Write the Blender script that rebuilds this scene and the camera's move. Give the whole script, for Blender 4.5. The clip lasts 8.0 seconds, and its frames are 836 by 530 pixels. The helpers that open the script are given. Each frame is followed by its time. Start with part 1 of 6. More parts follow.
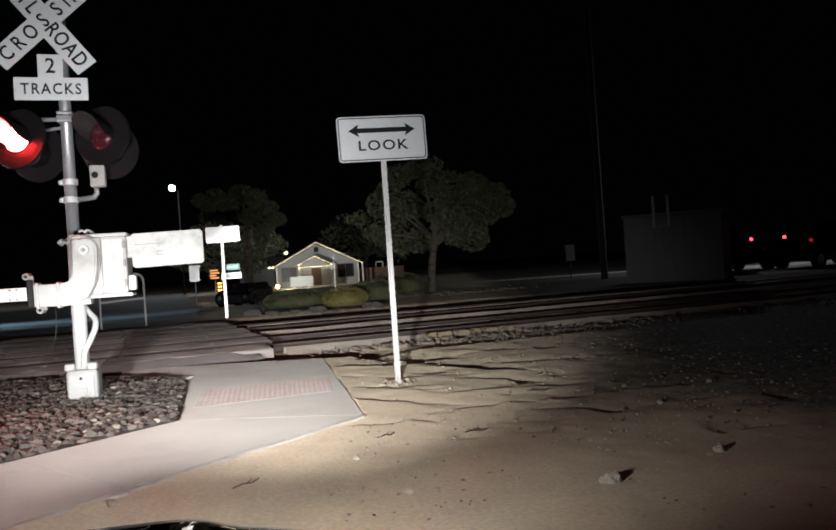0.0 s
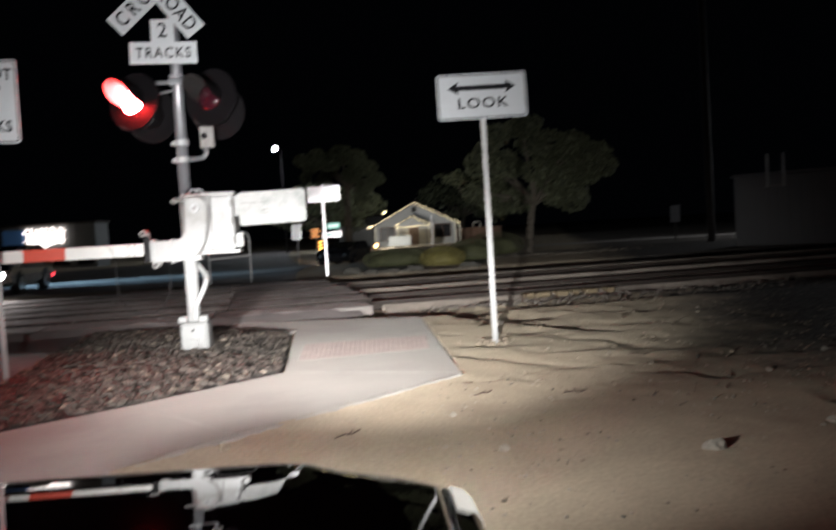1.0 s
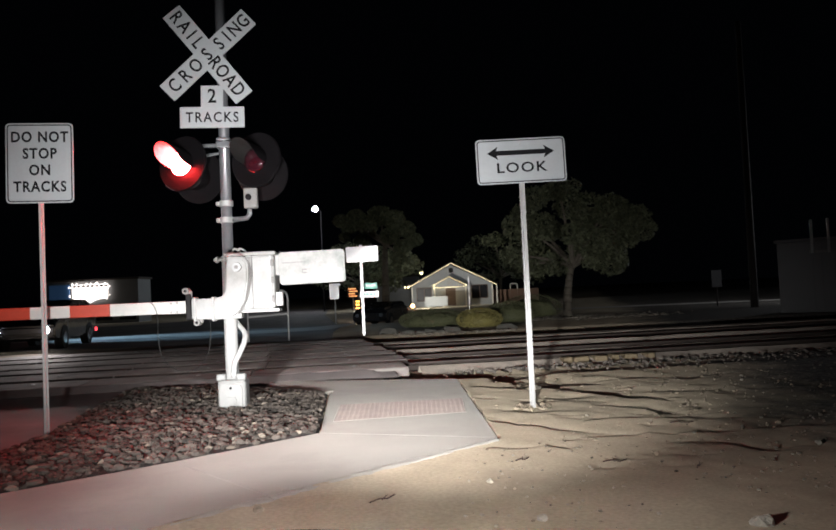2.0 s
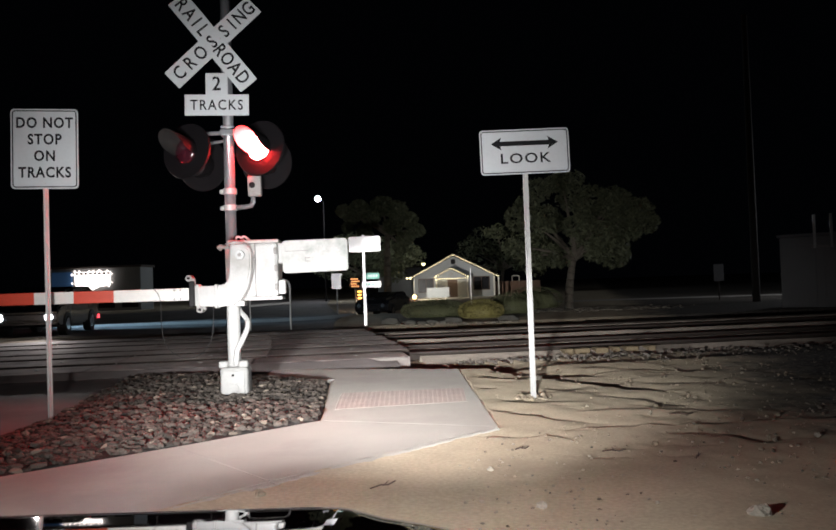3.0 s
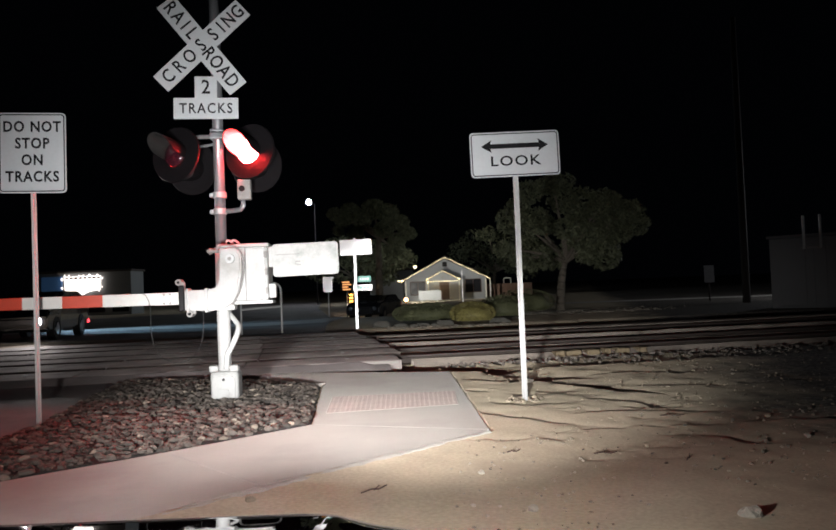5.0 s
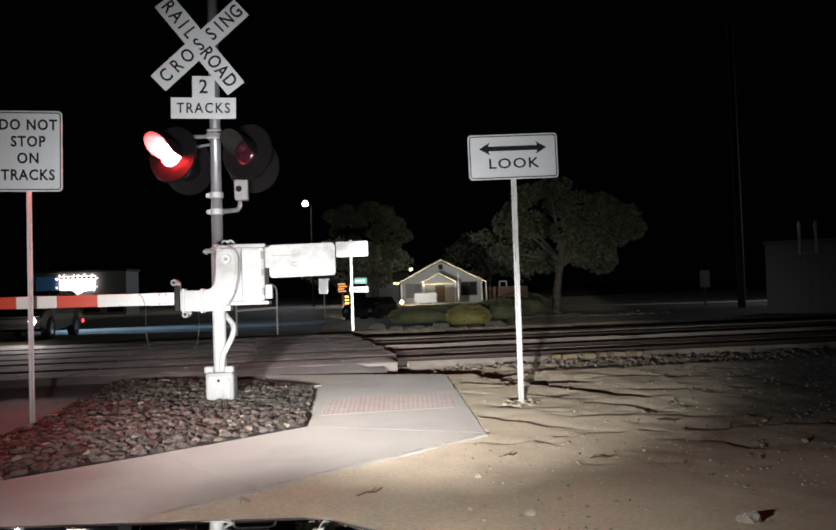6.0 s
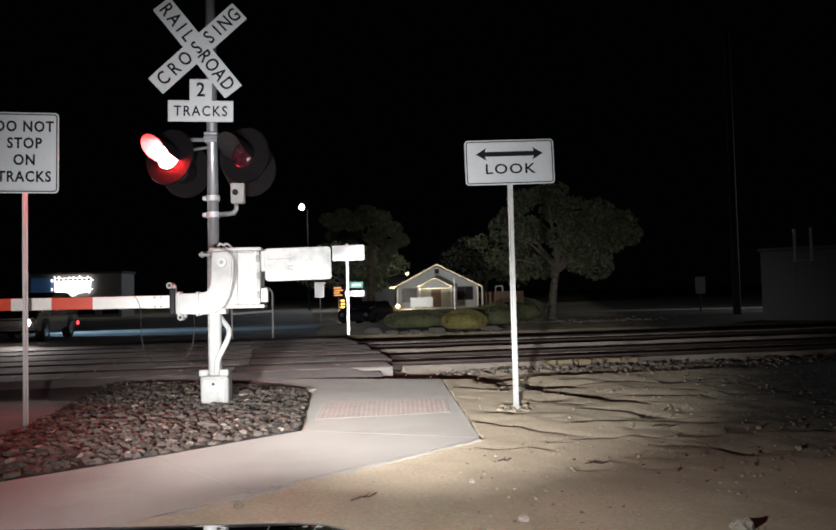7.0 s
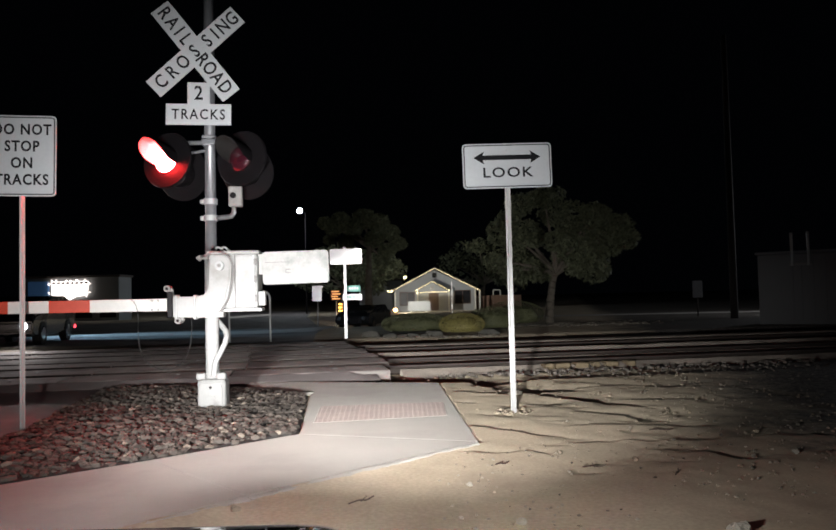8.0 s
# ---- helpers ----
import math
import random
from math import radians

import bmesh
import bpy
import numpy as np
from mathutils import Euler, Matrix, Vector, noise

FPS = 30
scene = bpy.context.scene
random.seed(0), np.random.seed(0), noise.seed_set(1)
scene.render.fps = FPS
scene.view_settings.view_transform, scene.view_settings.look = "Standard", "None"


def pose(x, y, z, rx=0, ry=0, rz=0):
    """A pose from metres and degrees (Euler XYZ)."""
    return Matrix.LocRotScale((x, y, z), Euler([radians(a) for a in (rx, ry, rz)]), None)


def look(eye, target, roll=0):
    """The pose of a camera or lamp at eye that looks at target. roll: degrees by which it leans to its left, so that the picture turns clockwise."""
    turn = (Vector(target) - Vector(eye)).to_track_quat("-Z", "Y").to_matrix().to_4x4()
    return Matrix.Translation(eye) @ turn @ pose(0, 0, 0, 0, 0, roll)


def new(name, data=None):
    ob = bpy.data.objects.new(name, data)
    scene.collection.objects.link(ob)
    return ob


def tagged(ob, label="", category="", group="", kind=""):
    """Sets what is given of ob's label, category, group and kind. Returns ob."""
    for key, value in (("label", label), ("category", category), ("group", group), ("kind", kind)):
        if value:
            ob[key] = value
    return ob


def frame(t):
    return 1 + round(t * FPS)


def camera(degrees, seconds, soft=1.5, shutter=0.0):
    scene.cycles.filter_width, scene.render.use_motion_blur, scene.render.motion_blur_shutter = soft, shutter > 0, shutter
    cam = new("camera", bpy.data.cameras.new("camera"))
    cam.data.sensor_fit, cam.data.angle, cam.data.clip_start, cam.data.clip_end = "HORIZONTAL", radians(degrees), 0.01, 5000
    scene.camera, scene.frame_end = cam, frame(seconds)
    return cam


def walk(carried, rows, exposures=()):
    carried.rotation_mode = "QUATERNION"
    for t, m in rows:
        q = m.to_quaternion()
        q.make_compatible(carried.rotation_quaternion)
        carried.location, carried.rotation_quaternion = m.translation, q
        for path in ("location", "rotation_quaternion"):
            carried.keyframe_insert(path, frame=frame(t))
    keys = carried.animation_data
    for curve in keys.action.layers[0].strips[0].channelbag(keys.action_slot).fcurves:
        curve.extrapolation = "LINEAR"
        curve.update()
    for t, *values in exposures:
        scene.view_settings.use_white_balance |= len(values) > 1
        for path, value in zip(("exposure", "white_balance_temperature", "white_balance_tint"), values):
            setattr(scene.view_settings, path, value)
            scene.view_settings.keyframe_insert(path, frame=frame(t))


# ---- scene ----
import collections

cam = camera(57.90, 8.0, soft=1.75, shutter=0.5)
walk(cam, [
    (0.0, pose(0.025, 0.028, 1.190, 89.94, 3.84, -9.61)),
    (0.5, pose(0.031, 0.045, 1.193, 90.11, 3.94, -7.31)),
    (0.8, pose(0.011, 0.036, 1.196, 88.93, 3.79, -4.73)),
    (1.0, pose(0.012, 0.028, 1.182, 87.39, 3.46, -2.25)),
    (1.2, pose(-0.008, 0.017, 1.173, 85.72, 3.27, -0.05)),
    (1.5, pose(0.012, 0.003, 1.220, 88.74, 3.28, 0.65)),
    (1.7, pose(0.003, 0.008, 1.202, 92.27, 2.93, 0.60)),
    (2.8, pose(-0.001, 0.008, 1.188, 91.44, 2.04, 0.69)),
    (3.0, pose(-0.005, -0.014, 1.180, 91.45, 1.93, 0.67)),
    (3.5, pose(-0.001, -0.003, 1.180, 90.95, 2.12, 0.42)),
    (4.0, pose(-0.002, -0.001, 1.180, 91.46, 2.18, 0.18)),
    (4.5, pose(-0.000, -0.000, 1.180, 91.60, 2.24, 0.06)),
    (5.8, pose(0.009, -0.003, 1.185, 91.78, 2.03, -0.13)),
    (6.0, pose(-0.008, 0.024, 1.178, 91.82, 1.77, -0.28)),
    (6.5, pose(-0.007, 0.023, 1.177, 91.90, 1.51, -0.42)),
    (7.0, pose(-0.005, 0.020, 1.181, 92.14, 1.35, -0.58)),
    (7.5, pose(-0.004, 0.022, 1.178, 92.36, 1.31, -0.70)),
    (8.0, pose(-0.005, 0.018, 1.177, 92.42, 1.32, -0.76)),
])

# ---- night sky and exposure ----
world = bpy.data.worlds.new("night_sky")
world.use_nodes = True
world.node_tree.nodes["Background"].inputs[0].default_value = (0.10, 0.12, 0.18, 1)
world.node_tree.nodes["Background"].inputs[1].default_value = 0.004
scene.world = world
scene.view_settings.exposure = 0.0


def lamp(name, kind, at, target, watts, colour, size=0.1, cone=60, blend=1.0, squat=1.0):
    data = bpy.data.lights.new(name, kind)
    data.energy, data.color = watts, colour
    if kind == "SPOT":
        data.spot_size, data.spot_blend, data.shadow_soft_size = radians(cone), blend, size
    else:
        data.shadow_soft_size = size
    ob = new(name, data)
    ob.matrix_world = look(at, target) @ Matrix.Diagonal((1, squat, 1, 1))
    return ob


WHITE_BEAM = (0.995, 0.985, 0.985)
# headlights of the car that carries the camera: a low hot beam and its wide spill
for side, hx, tx, mx, wide, cone in (("left", -1.45, -1.0, -2.1, 92, 54), ("right", -0.08, 0.55, -0.5, 165, 61)):
    lamp("headlight_" + side + "_low", "SPOT", (hx, 1.95, 0.55), (tx, 9.0, 0.42), 1850, WHITE_BEAM, 0.04, cone, 1.0, 0.37)
    lamp("headlight_" + side + "_main", "SPOT", (hx, 1.96, 0.55), (mx, 9.0, 2.05), 1150, WHITE_BEAM, 0.04, 58, 1.0, 0.90)
    lamp("headlight_" + side + "_spill", "SPOT", (hx, 1.97, 0.55), (tx - (2.4 if side == "left" else 0.3), 9.0, -0.05), wide * 0.9, WHITE_BEAM, 0.04, 146, 1.0, 0.34)
# far street lamp, yard flood in front of the house, beam for an unseen cross-street car, added lamp behind the parked
# trucks
lamp("street_lamp_light", "POINT", (-10.57, 74.4, 9.7), (-10, 74, 0), 1800, (0.85, 0.92, 1.0), 0.2)
lamp("yard_flood_light", "SPOT", (-0.9, 68.2, 0.3), (3.4, 84, 3.0), 5200, (1.0, 0.95, 0.86), 0.1, 60)
lamp("porch_light", "POINT", (2.4, 82.2, 1.7), (2, 80, 0), 90, (1.0, 0.8, 0.5), 0.08)
# source assumed left of view, to light the blue streak on the road
lamp("cross_street_beam", "SPOT", (-19.5, 29.4, 0.85), (-9.8, 28.9, -0.14), 27000, (0.42, 0.72, 1.0), 0.05, 50, 1.0, 0.15)
lamp("waiting_car_light", "SPOT", (-10.92, 21.6, 0.62), (-9.6, 13.5, 0.0), 1000, (1.0, 0.90, 0.88), 0.05, 84, 1.0, 0.6)
# added light without a fixture, for the bright apron and trucks
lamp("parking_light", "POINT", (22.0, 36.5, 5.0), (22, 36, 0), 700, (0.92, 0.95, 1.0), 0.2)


# ---- materials ----
def material(name, colour, rough=0.6, metal=0.0, vary=0.2, scale=6.0, fine=90.0, bump=0.15, stain=None, stain_at=0.62, spec=0.5, per_piece=0.0, coat=0.0, dusty=0.0):
    m = bpy.data.materials.new(name)
    m.use_nodes = True
    nt = m.node_tree
    bsdf = nt.nodes["Principled BSDF"]
    link = nt.links.new
    co = nt.nodes.new("ShaderNodeTexCoord")
    big = nt.nodes.new("ShaderNodeTexNoise")
    big.inputs["Scale"].default_value, big.inputs["Detail"].default_value = scale, 6
    small = nt.nodes.new("ShaderNodeTexNoise")
    small.inputs["Scale"].default_value, small.inputs["Detail"].default_value = fine, 4
    link(co.outputs["Object"], big.inputs["Vector"])
    link(co.outputs["Object"], small.inputs["Vector"])
    total = nt.nodes.new("ShaderNodeMath")
    total.operation = "ADD"
    link(big.outputs["Fac"], total.inputs[0])
    link(small.outputs["Fac"], total.inputs[1])
    span = nt.nodes.new("ShaderNodeMapRange")
    span.inputs["From Min"].default_value, span.inputs["From Max"].default_value = 0.6, 1.4
    span.inputs["To Min"].default_value, span.inputs["To Max"].default_value = 1 - vary, 1 + vary
    link(total.outputs[0], span.inputs["Value"])
    value = span.outputs[0]
    if per_piece:
        info = nt.nodes.new("ShaderNodeObjectInfo")
        geo = nt.nodes.new("ShaderNodeNewGeometry")
        mixr = nt.nodes.new("ShaderNodeMath")
        mixr.operation = "ADD"
        link(info.outputs["Random"], mixr.inputs[0])
        link(geo.outputs["Random Per Island"], mixr.inputs[1])
        frac = nt.nodes.new("ShaderNodeMath")
        frac.operation = "FRACT"
        link(mixr.outputs[0], frac.inputs[0])
        pr = nt.nodes.new("ShaderNodeMapRange")
        pr.inputs["To Min"].default_value, pr.inputs["To Max"].default_value = 1 - per_piece, 1 + per_piece
        link(frac.outputs[0], pr.inputs["Value"])
        both = nt.nodes.new("ShaderNodeMath")
        both.operation = "MULTIPLY"
        link(value, both.inputs[0])
        link(pr.outputs[0], both.inputs[1])
        value = both.outputs[0]
    tint = nt.nodes.new("ShaderNodeVectorMath")
    tint.operation = "SCALE"
    tint.inputs[0].default_value = colour
    link(value, tint.inputs["Scale"])
    out = tint.outputs[0]
    if stain:
        mask = nt.nodes.new("ShaderNodeTexNoise")
        mask.inputs["Scale"].default_value, mask.inputs["Detail"].default_value = scale * 0.45, 8
        mask.inputs["Roughness"].default_value = 0.65
        link(co.outputs["Object"], mask.inputs["Vector"])
        ramp = nt.nodes.new("ShaderNodeMapRange")
        ramp.inputs["From Min"].default_value, ramp.inputs["From Max"].default_value = stain_at - 0.08, stain_at + 0.08
        link(mask.outputs["Fac"], ramp.inputs["Value"])
        mix = nt.nodes.new("ShaderNodeMix")
        mix.data_type = "RGBA"
        link(ramp.outputs[0], mix.inputs["Factor"])
        link(out, mix.inputs["A"])
        mix.inputs["B"].default_value = (*stain, 1)
        out = mix.outputs["Result"]
    link(out, bsdf.inputs["Base Color"])
    rr = nt.nodes.new("ShaderNodeMapRange")
    rr.inputs["To Min"].default_value, rr.inputs["To Max"].default_value = max(0.02, rough - 0.12), min(1, rough + 0.12)
    link(big.outputs["Fac"], rr.inputs["Value"])
    link(rr.outputs[0], bsdf.inputs["Roughness"])
    bsdf.inputs["Metallic"].default_value = metal
    bsdf.inputs["Specular IOR Level"].default_value = spec
    bsdf.inputs["Coat Weight"].default_value = coat
    bsdf.inputs["Diffuse Roughness"].default_value = dusty
    if bump:
        b = nt.nodes.new("ShaderNodeBump")
        b.inputs["Strength"].default_value, b.inputs["Distance"].default_value = bump, 0.02
        link(total.outputs[0], b.inputs["Height"])
        link(b.outputs[0], bsdf.inputs["Normal"])
    return m


def glow(name, colour, strength):
    m = bpy.data.materials.new(name)
    m.use_nodes = True
    bsdf = m.node_tree.nodes["Principled BSDF"]
    bsdf.inputs["Base Color"].default_value = (*colour, 1)
    bsdf.inputs["Emission Color"].default_value = (*colour, 1)
    bsdf.inputs["Emission Strength"].default_value = strength
    return m


def glass(name, colour, rough=0.03):
    m = bpy.data.materials.new(name)
    m.use_nodes = True
    bsdf = m.node_tree.nodes["Principled BSDF"]
    bsdf.inputs["Base Color"].default_value = (*colour, 1)
    bsdf.inputs["Roughness"].default_value = rough
    bsdf.inputs["Specular IOR Level"].default_value = 0.8
    return m


DIRT = material("pale_sandy_dirt", (0.455, 0.385, 0.285), 0.95, vary=0.24, scale=1.3, fine=38, bump=0.10, stain=(0.34, 0.28, 0.21), stain_at=0.6, spec=0.1, dusty=0.7)
CONCRETE = material("brushed_concrete", (0.435, 0.415, 0.375), 0.85, vary=0.10, scale=1.6, fine=150, bump=0.1, stain=(0.38, 0.345, 0.32), stain_at=0.6, spec=0.2, dusty=0.7)
CURB = material("pale_curb_concrete", (0.43, 0.405, 0.375), 0.85, vary=0.15, scale=5, fine=120, bump=0.2, spec=0.2, dusty=0.7)
TRACK_DIRT = material("grey_track_dirt", (0.50, 0.44, 0.375), 0.95, vary=0.35, scale=1.6, fine=38, bump=0.4, stain=(0.27, 0.235, 0.20), stain_at=0.57, spec=0.1, dusty=0.7)
EDGING = material("pale_edge_concrete", (0.43, 0.41, 0.375), 0.85, vary=0.2, scale=5, fine=120, bump=0.2, spec=0.2, dusty=0.7)
TACTILE = material("salmon_tactile_paving", (0.45, 0.37, 0.335), 0.8, vary=0.18, scale=6, fine=80, bump=0.1, spec=0.2, dusty=0.7)
ASPHALT = material("worn_asphalt", (0.21, 0.185, 0.178), 0.8, vary=0.3, scale=0.8, fine=120, bump=0.3, stain=(0.14, 0.125, 0.12), stain_at=0.56, dusty=0.7)
PANEL = material("crossing_panel_concrete", (0.40, 0.355, 0.33), 0.85, vary=0.22, scale=2.2, fine=90, bump=0.2, stain=(0.19, 0.165, 0.155), stain_at=0.58, per_piece=0.12, dusty=0.7)
RAIL_AND_GAP_DARK = material("rusty_rail_steel_and_gap_dark", (0.10, 0.08, 0.068), 0.6, metal=0.2, vary=0.3, scale=4, fine=60, bump=0.15)
RAIL_TOP = material("polished_rail_head", (0.45, 0.43, 0.40), 0.3, metal=1.0, vary=0.1, scale=3, fine=60, bump=0.05)
BALLAST = material("grey_ballast", (0.25, 0.22, 0.19), 0.9, vary=0.25, scale=9, fine=80, bump=0.2, per_piece=0.5, dusty=0.7)
COBBLE_PALE = material("pale_river_stone", (0.24, 0.205, 0.165), 0.8, vary=0.3, scale=14, fine=90, bump=0.15, per_piece=0.45, dusty=0.7)
COBBLE = material("dark_river_stone", (0.088, 0.074, 0.063), 0.75, vary=0.3, scale=14, fine=90, bump=0.15, per_piece=0.65, dusty=0.7)
COBBLE_BED = material("dark_gravel_bed", (0.045, 0.04, 0.038), 0.95, vary=0.4, scale=20, fine=70, bump=0.6)
PEBBLE = material("pale_pebble", (0.30, 0.265, 0.215), 0.85, vary=0.25, scale=20, fine=90, bump=0.2, per_piece=0.5, dusty=0.7)
ROCK = material("pale_field_rock", (0.46, 0.42, 0.35), 0.9, vary=0.25, scale=12, fine=70, bump=0.4, dusty=0.7)
CHIP = material("shadow_dark_stone_chip", (0.20, 0.165, 0.125), 0.9, vary=0.3, scale=14, fine=60, bump=0.2, per_piece=0.5, dusty=0.7)
CLOD = material("dry_dirt_clod", (0.36, 0.295, 0.22), 0.95, vary=0.25, scale=14, fine=60, bump=0.3, per_piece=0.4, dusty=0.7)
TIMBER = material("dusty_tie_timber", (0.34, 0.27, 0.17), 0.9, vary=0.3, scale=5, fine=60, bump=0.4)
SIGN_WHITE = material("weathered_white_sheeting", (0.565, 0.595, 0.615), 0.45, vary=0.05, scale=5, fine=40, bump=0.02, stain=(0.515, 0.53, 0.535), stain_at=0.66)
BARE_SHEET = material("bare_aluminium_sheet", (0.82, 0.82, 0.82), 0.40, metal=0.8, vary=0.04, scale=3, fine=40, bump=0.0)
GREEN_SHEET = material("green_reflective_sheet", (0.30, 0.66, 0.55), 0.50, metal=0.7, vary=0.06, scale=7, fine=40, bump=0.02)
SIGN_BLACK = material("faded_black_sheeting", (0.014, 0.014, 0.016), 0.6, vary=0.2, scale=9, fine=40, bump=0.02, spec=0.1)
GALV = material("galvanised_steel", (0.56, 0.57, 0.57), 0.45, metal=0.35, vary=0.15, scale=7, fine=60, bump=0.05)
POST_WHITE = material("white_painted_post", (0.51, 0.51, 0.50), 0.5, vary=0.1, scale=6, fine=60, bump=0.05)
ALUMINIUM = material("aluminium_mast", (0.32, 0.33, 0.35), 0.38, metal=0.5, vary=0.12, scale=5, fine=70, bump=0.05)
ENAMEL = material("white_gate_enamel", (0.52, 0.52, 0.51), 0.4, vary=0.07, scale=5, fine=50, bump=0.05, stain=(0.40, 0.39, 0.37), stain_at=0.60)
BASE_PAINT = material("chipped_base_paint", (0.34, 0.34, 0.33), 0.5, vary=0.12, scale=9, fine=50, bump=0.1, stain=(0.22, 0.21, 0.20), stain_at=0.62)
WEIGHT = material("worn_weight_enamel", (0.54, 0.54, 0.525), 0.5, vary=0.12, scale=5, fine=50, bump=0.08, stain=(0.28, 0.31, 0.29), stain_at=0.56)
GRIME = material("grimy_grey_paint", (0.30, 0.29, 0.28), 0.6, vary=0.2, scale=9, fine=50, bump=0.1)
GRIME_DARK = material("dull_dark_grey_paint", (0.07, 0.07, 0.075), 0.7, vary=0.2, scale=5, fine=50, bump=0.1)
LAMP_BLACK = material("dull_black_lamp_paint", (0.007, 0.006, 0.007), 0.55, vary=0.25, scale=9, fine=60, bump=0.08, spec=0.2)
GATE_RED = material("gate_red_sheeting", (0.62, 0.07, 0.035), 0.4, vary=0.08, scale=7, fine=40, bump=0.02)
GATE_WHITE = material("gate_white_sheeting", (0.76, 0.75, 0.71), 0.4, vary=0.06, scale=7, fine=40, bump=0.02, stain=(0.62, 0.6, 0.55), stain_at=0.64)
RUBBER = material("black_rubber", (0.02, 0.02, 0.02), 0.7, vary=0.2, scale=9, fine=60, bump=0.1)
# hood inside is paler than its black paint to show the lens light
HOOD_INSIDE = material("paler_hood_inside", (0.032, 0.031, 0.030), 0.4, vary=0.25, scale=9, fine=60, bump=0.08)
LENS_OFF = glass("dark_red_lens", (0.045, 0.008, 0.014), 0.15)
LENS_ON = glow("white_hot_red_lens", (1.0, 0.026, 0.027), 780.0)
LENS_REAR = glow("rear_red_lens", (1.0, 0.05, 0.03), 55.0)
POLE_DARK = material("dark_weathered_pole", (0.024, 0.019, 0.017), 0.9, vary=0.3, scale=4, fine=40, bump=0.3)
BARK = material("pale_bark", (0.22, 0.19, 0.15), 0.9, vary=0.3, scale=8, fine=40, bump=0.5)
LEAF = material("tree_leaf", (0.15, 0.165, 0.095), 0.6, vary=0.3, scale=3, fine=20, bump=0.0, per_piece=0.45)
LEAF_LIGHT = material("sunlit_bush_leaf", (0.31, 0.275, 0.095), 0.6, vary=0.25, scale=3, fine=20, bump=0.0, per_piece=0.4)
LEAF_DARK = material("clipped_hedge_leaf", (0.155, 0.165, 0.085), 0.6, vary=0.25, scale=3, fine=20, bump=0.0, per_piece=0.4)
BOULDER = material("garden_boulder_stone", (0.18, 0.175, 0.15), 0.9, vary=0.3, scale=4, fine=40, bump=0.4, dusty=0.7)
STUCCO = material("grey_house_siding", (0.31, 0.325, 0.335), 0.85, vary=0.1, scale=1.5, fine=40, bump=0.2)
ROOF = material("dark_roof_shingle", (0.07, 0.06, 0.055), 0.9, vary=0.3, scale=3, fine=20, bump=0.4)
TRIM = material("pale_house_trim", (0.7, 0.68, 0.6), 0.6, vary=0.08, scale=3, fine=40, bump=0.05)
DARK_GLASS = material("dark_window_glass", (0.015, 0.015, 0.018), 0.3, vary=0.1, scale=2, fine=20, bump=0.0, spec=0.1)
DOOR_WOOD = material("brown_door_wood", (0.085, 0.055, 0.045), 0.6, vary=0.2, scale=4, fine=60, bump=0.15)
FENCE = material("weathered_red_fence", (0.24, 0.15, 0.11), 0.85, vary=0.2, scale=3, fine=30, bump=0.1)
HUT = material("grey_hut_metal", (0.21, 0.212, 0.22), 0.6, vary=0.1, scale=1.2, fine=40, bump=0.05)
DARK_PAINT = material("black_car_paint", (0.014, 0.009, 0.011), -0.08, vary=0.2, scale=3, fine=200, bump=0.0, spec=0.5, coat=0.4)
GREY_PAINT = material("grey_car_paint", (0.020, 0.023, 0.030), 0.25, vary=0.1, scale=3, fine=200, bump=0.0, coat=1.0)
CHROME = material("bright_chrome", (0.75, 0.75, 0.76), 0.1, metal=1.0, vary=0.05, scale=5, fine=60, bump=0.0)
BUILDING = material("pale_shop_wall", (0.24, 0.25, 0.25), 0.85, vary=0.12, scale=0.6, fine=20, bump=0.1)
ORANGE_SIGN = glow("amber_lit_sign", (1.0, 0.42, 0.15), 1.2)
BULB_WARM = glow("warm_string_bulb", (1.0, 0.83, 0.48), 4.0)
# bright reflection on the headlamp glass, put in as a glow
HEADLAMP_GLINT = glow("headlamp_glint_glow", (1.0, 0.98, 0.90), 0.7)
BULB_AMBER = glow("amber_marker_lamp", (1.0, 0.45, 0.08), 6.0)
BULB_WHITE = glow("white_lamp_face", (1.0, 0.97, 0.95), 26.0)
BULB_COOL = glow("cool_street_lamp_face", (0.85, 0.93, 1.0), 60.0)
TAIL_RED = glow("red_tail_lamp", (1.0, 0.05, 0.07), 4.0)
MARQUEE = glow("lit_shop_sign_face", (1.0, 0.90, 0.86), 2.6)
# blue light on the shop wall, put in as a faint glow
WALL_GLOW_BLUE = glow("blue_wall_glow", (0.10, 0.25, 0.55), 0.06)
FLOOD_FACE = glow("orange_yard_lamp_face", (1.0, 0.50, 0.2), 9.0)


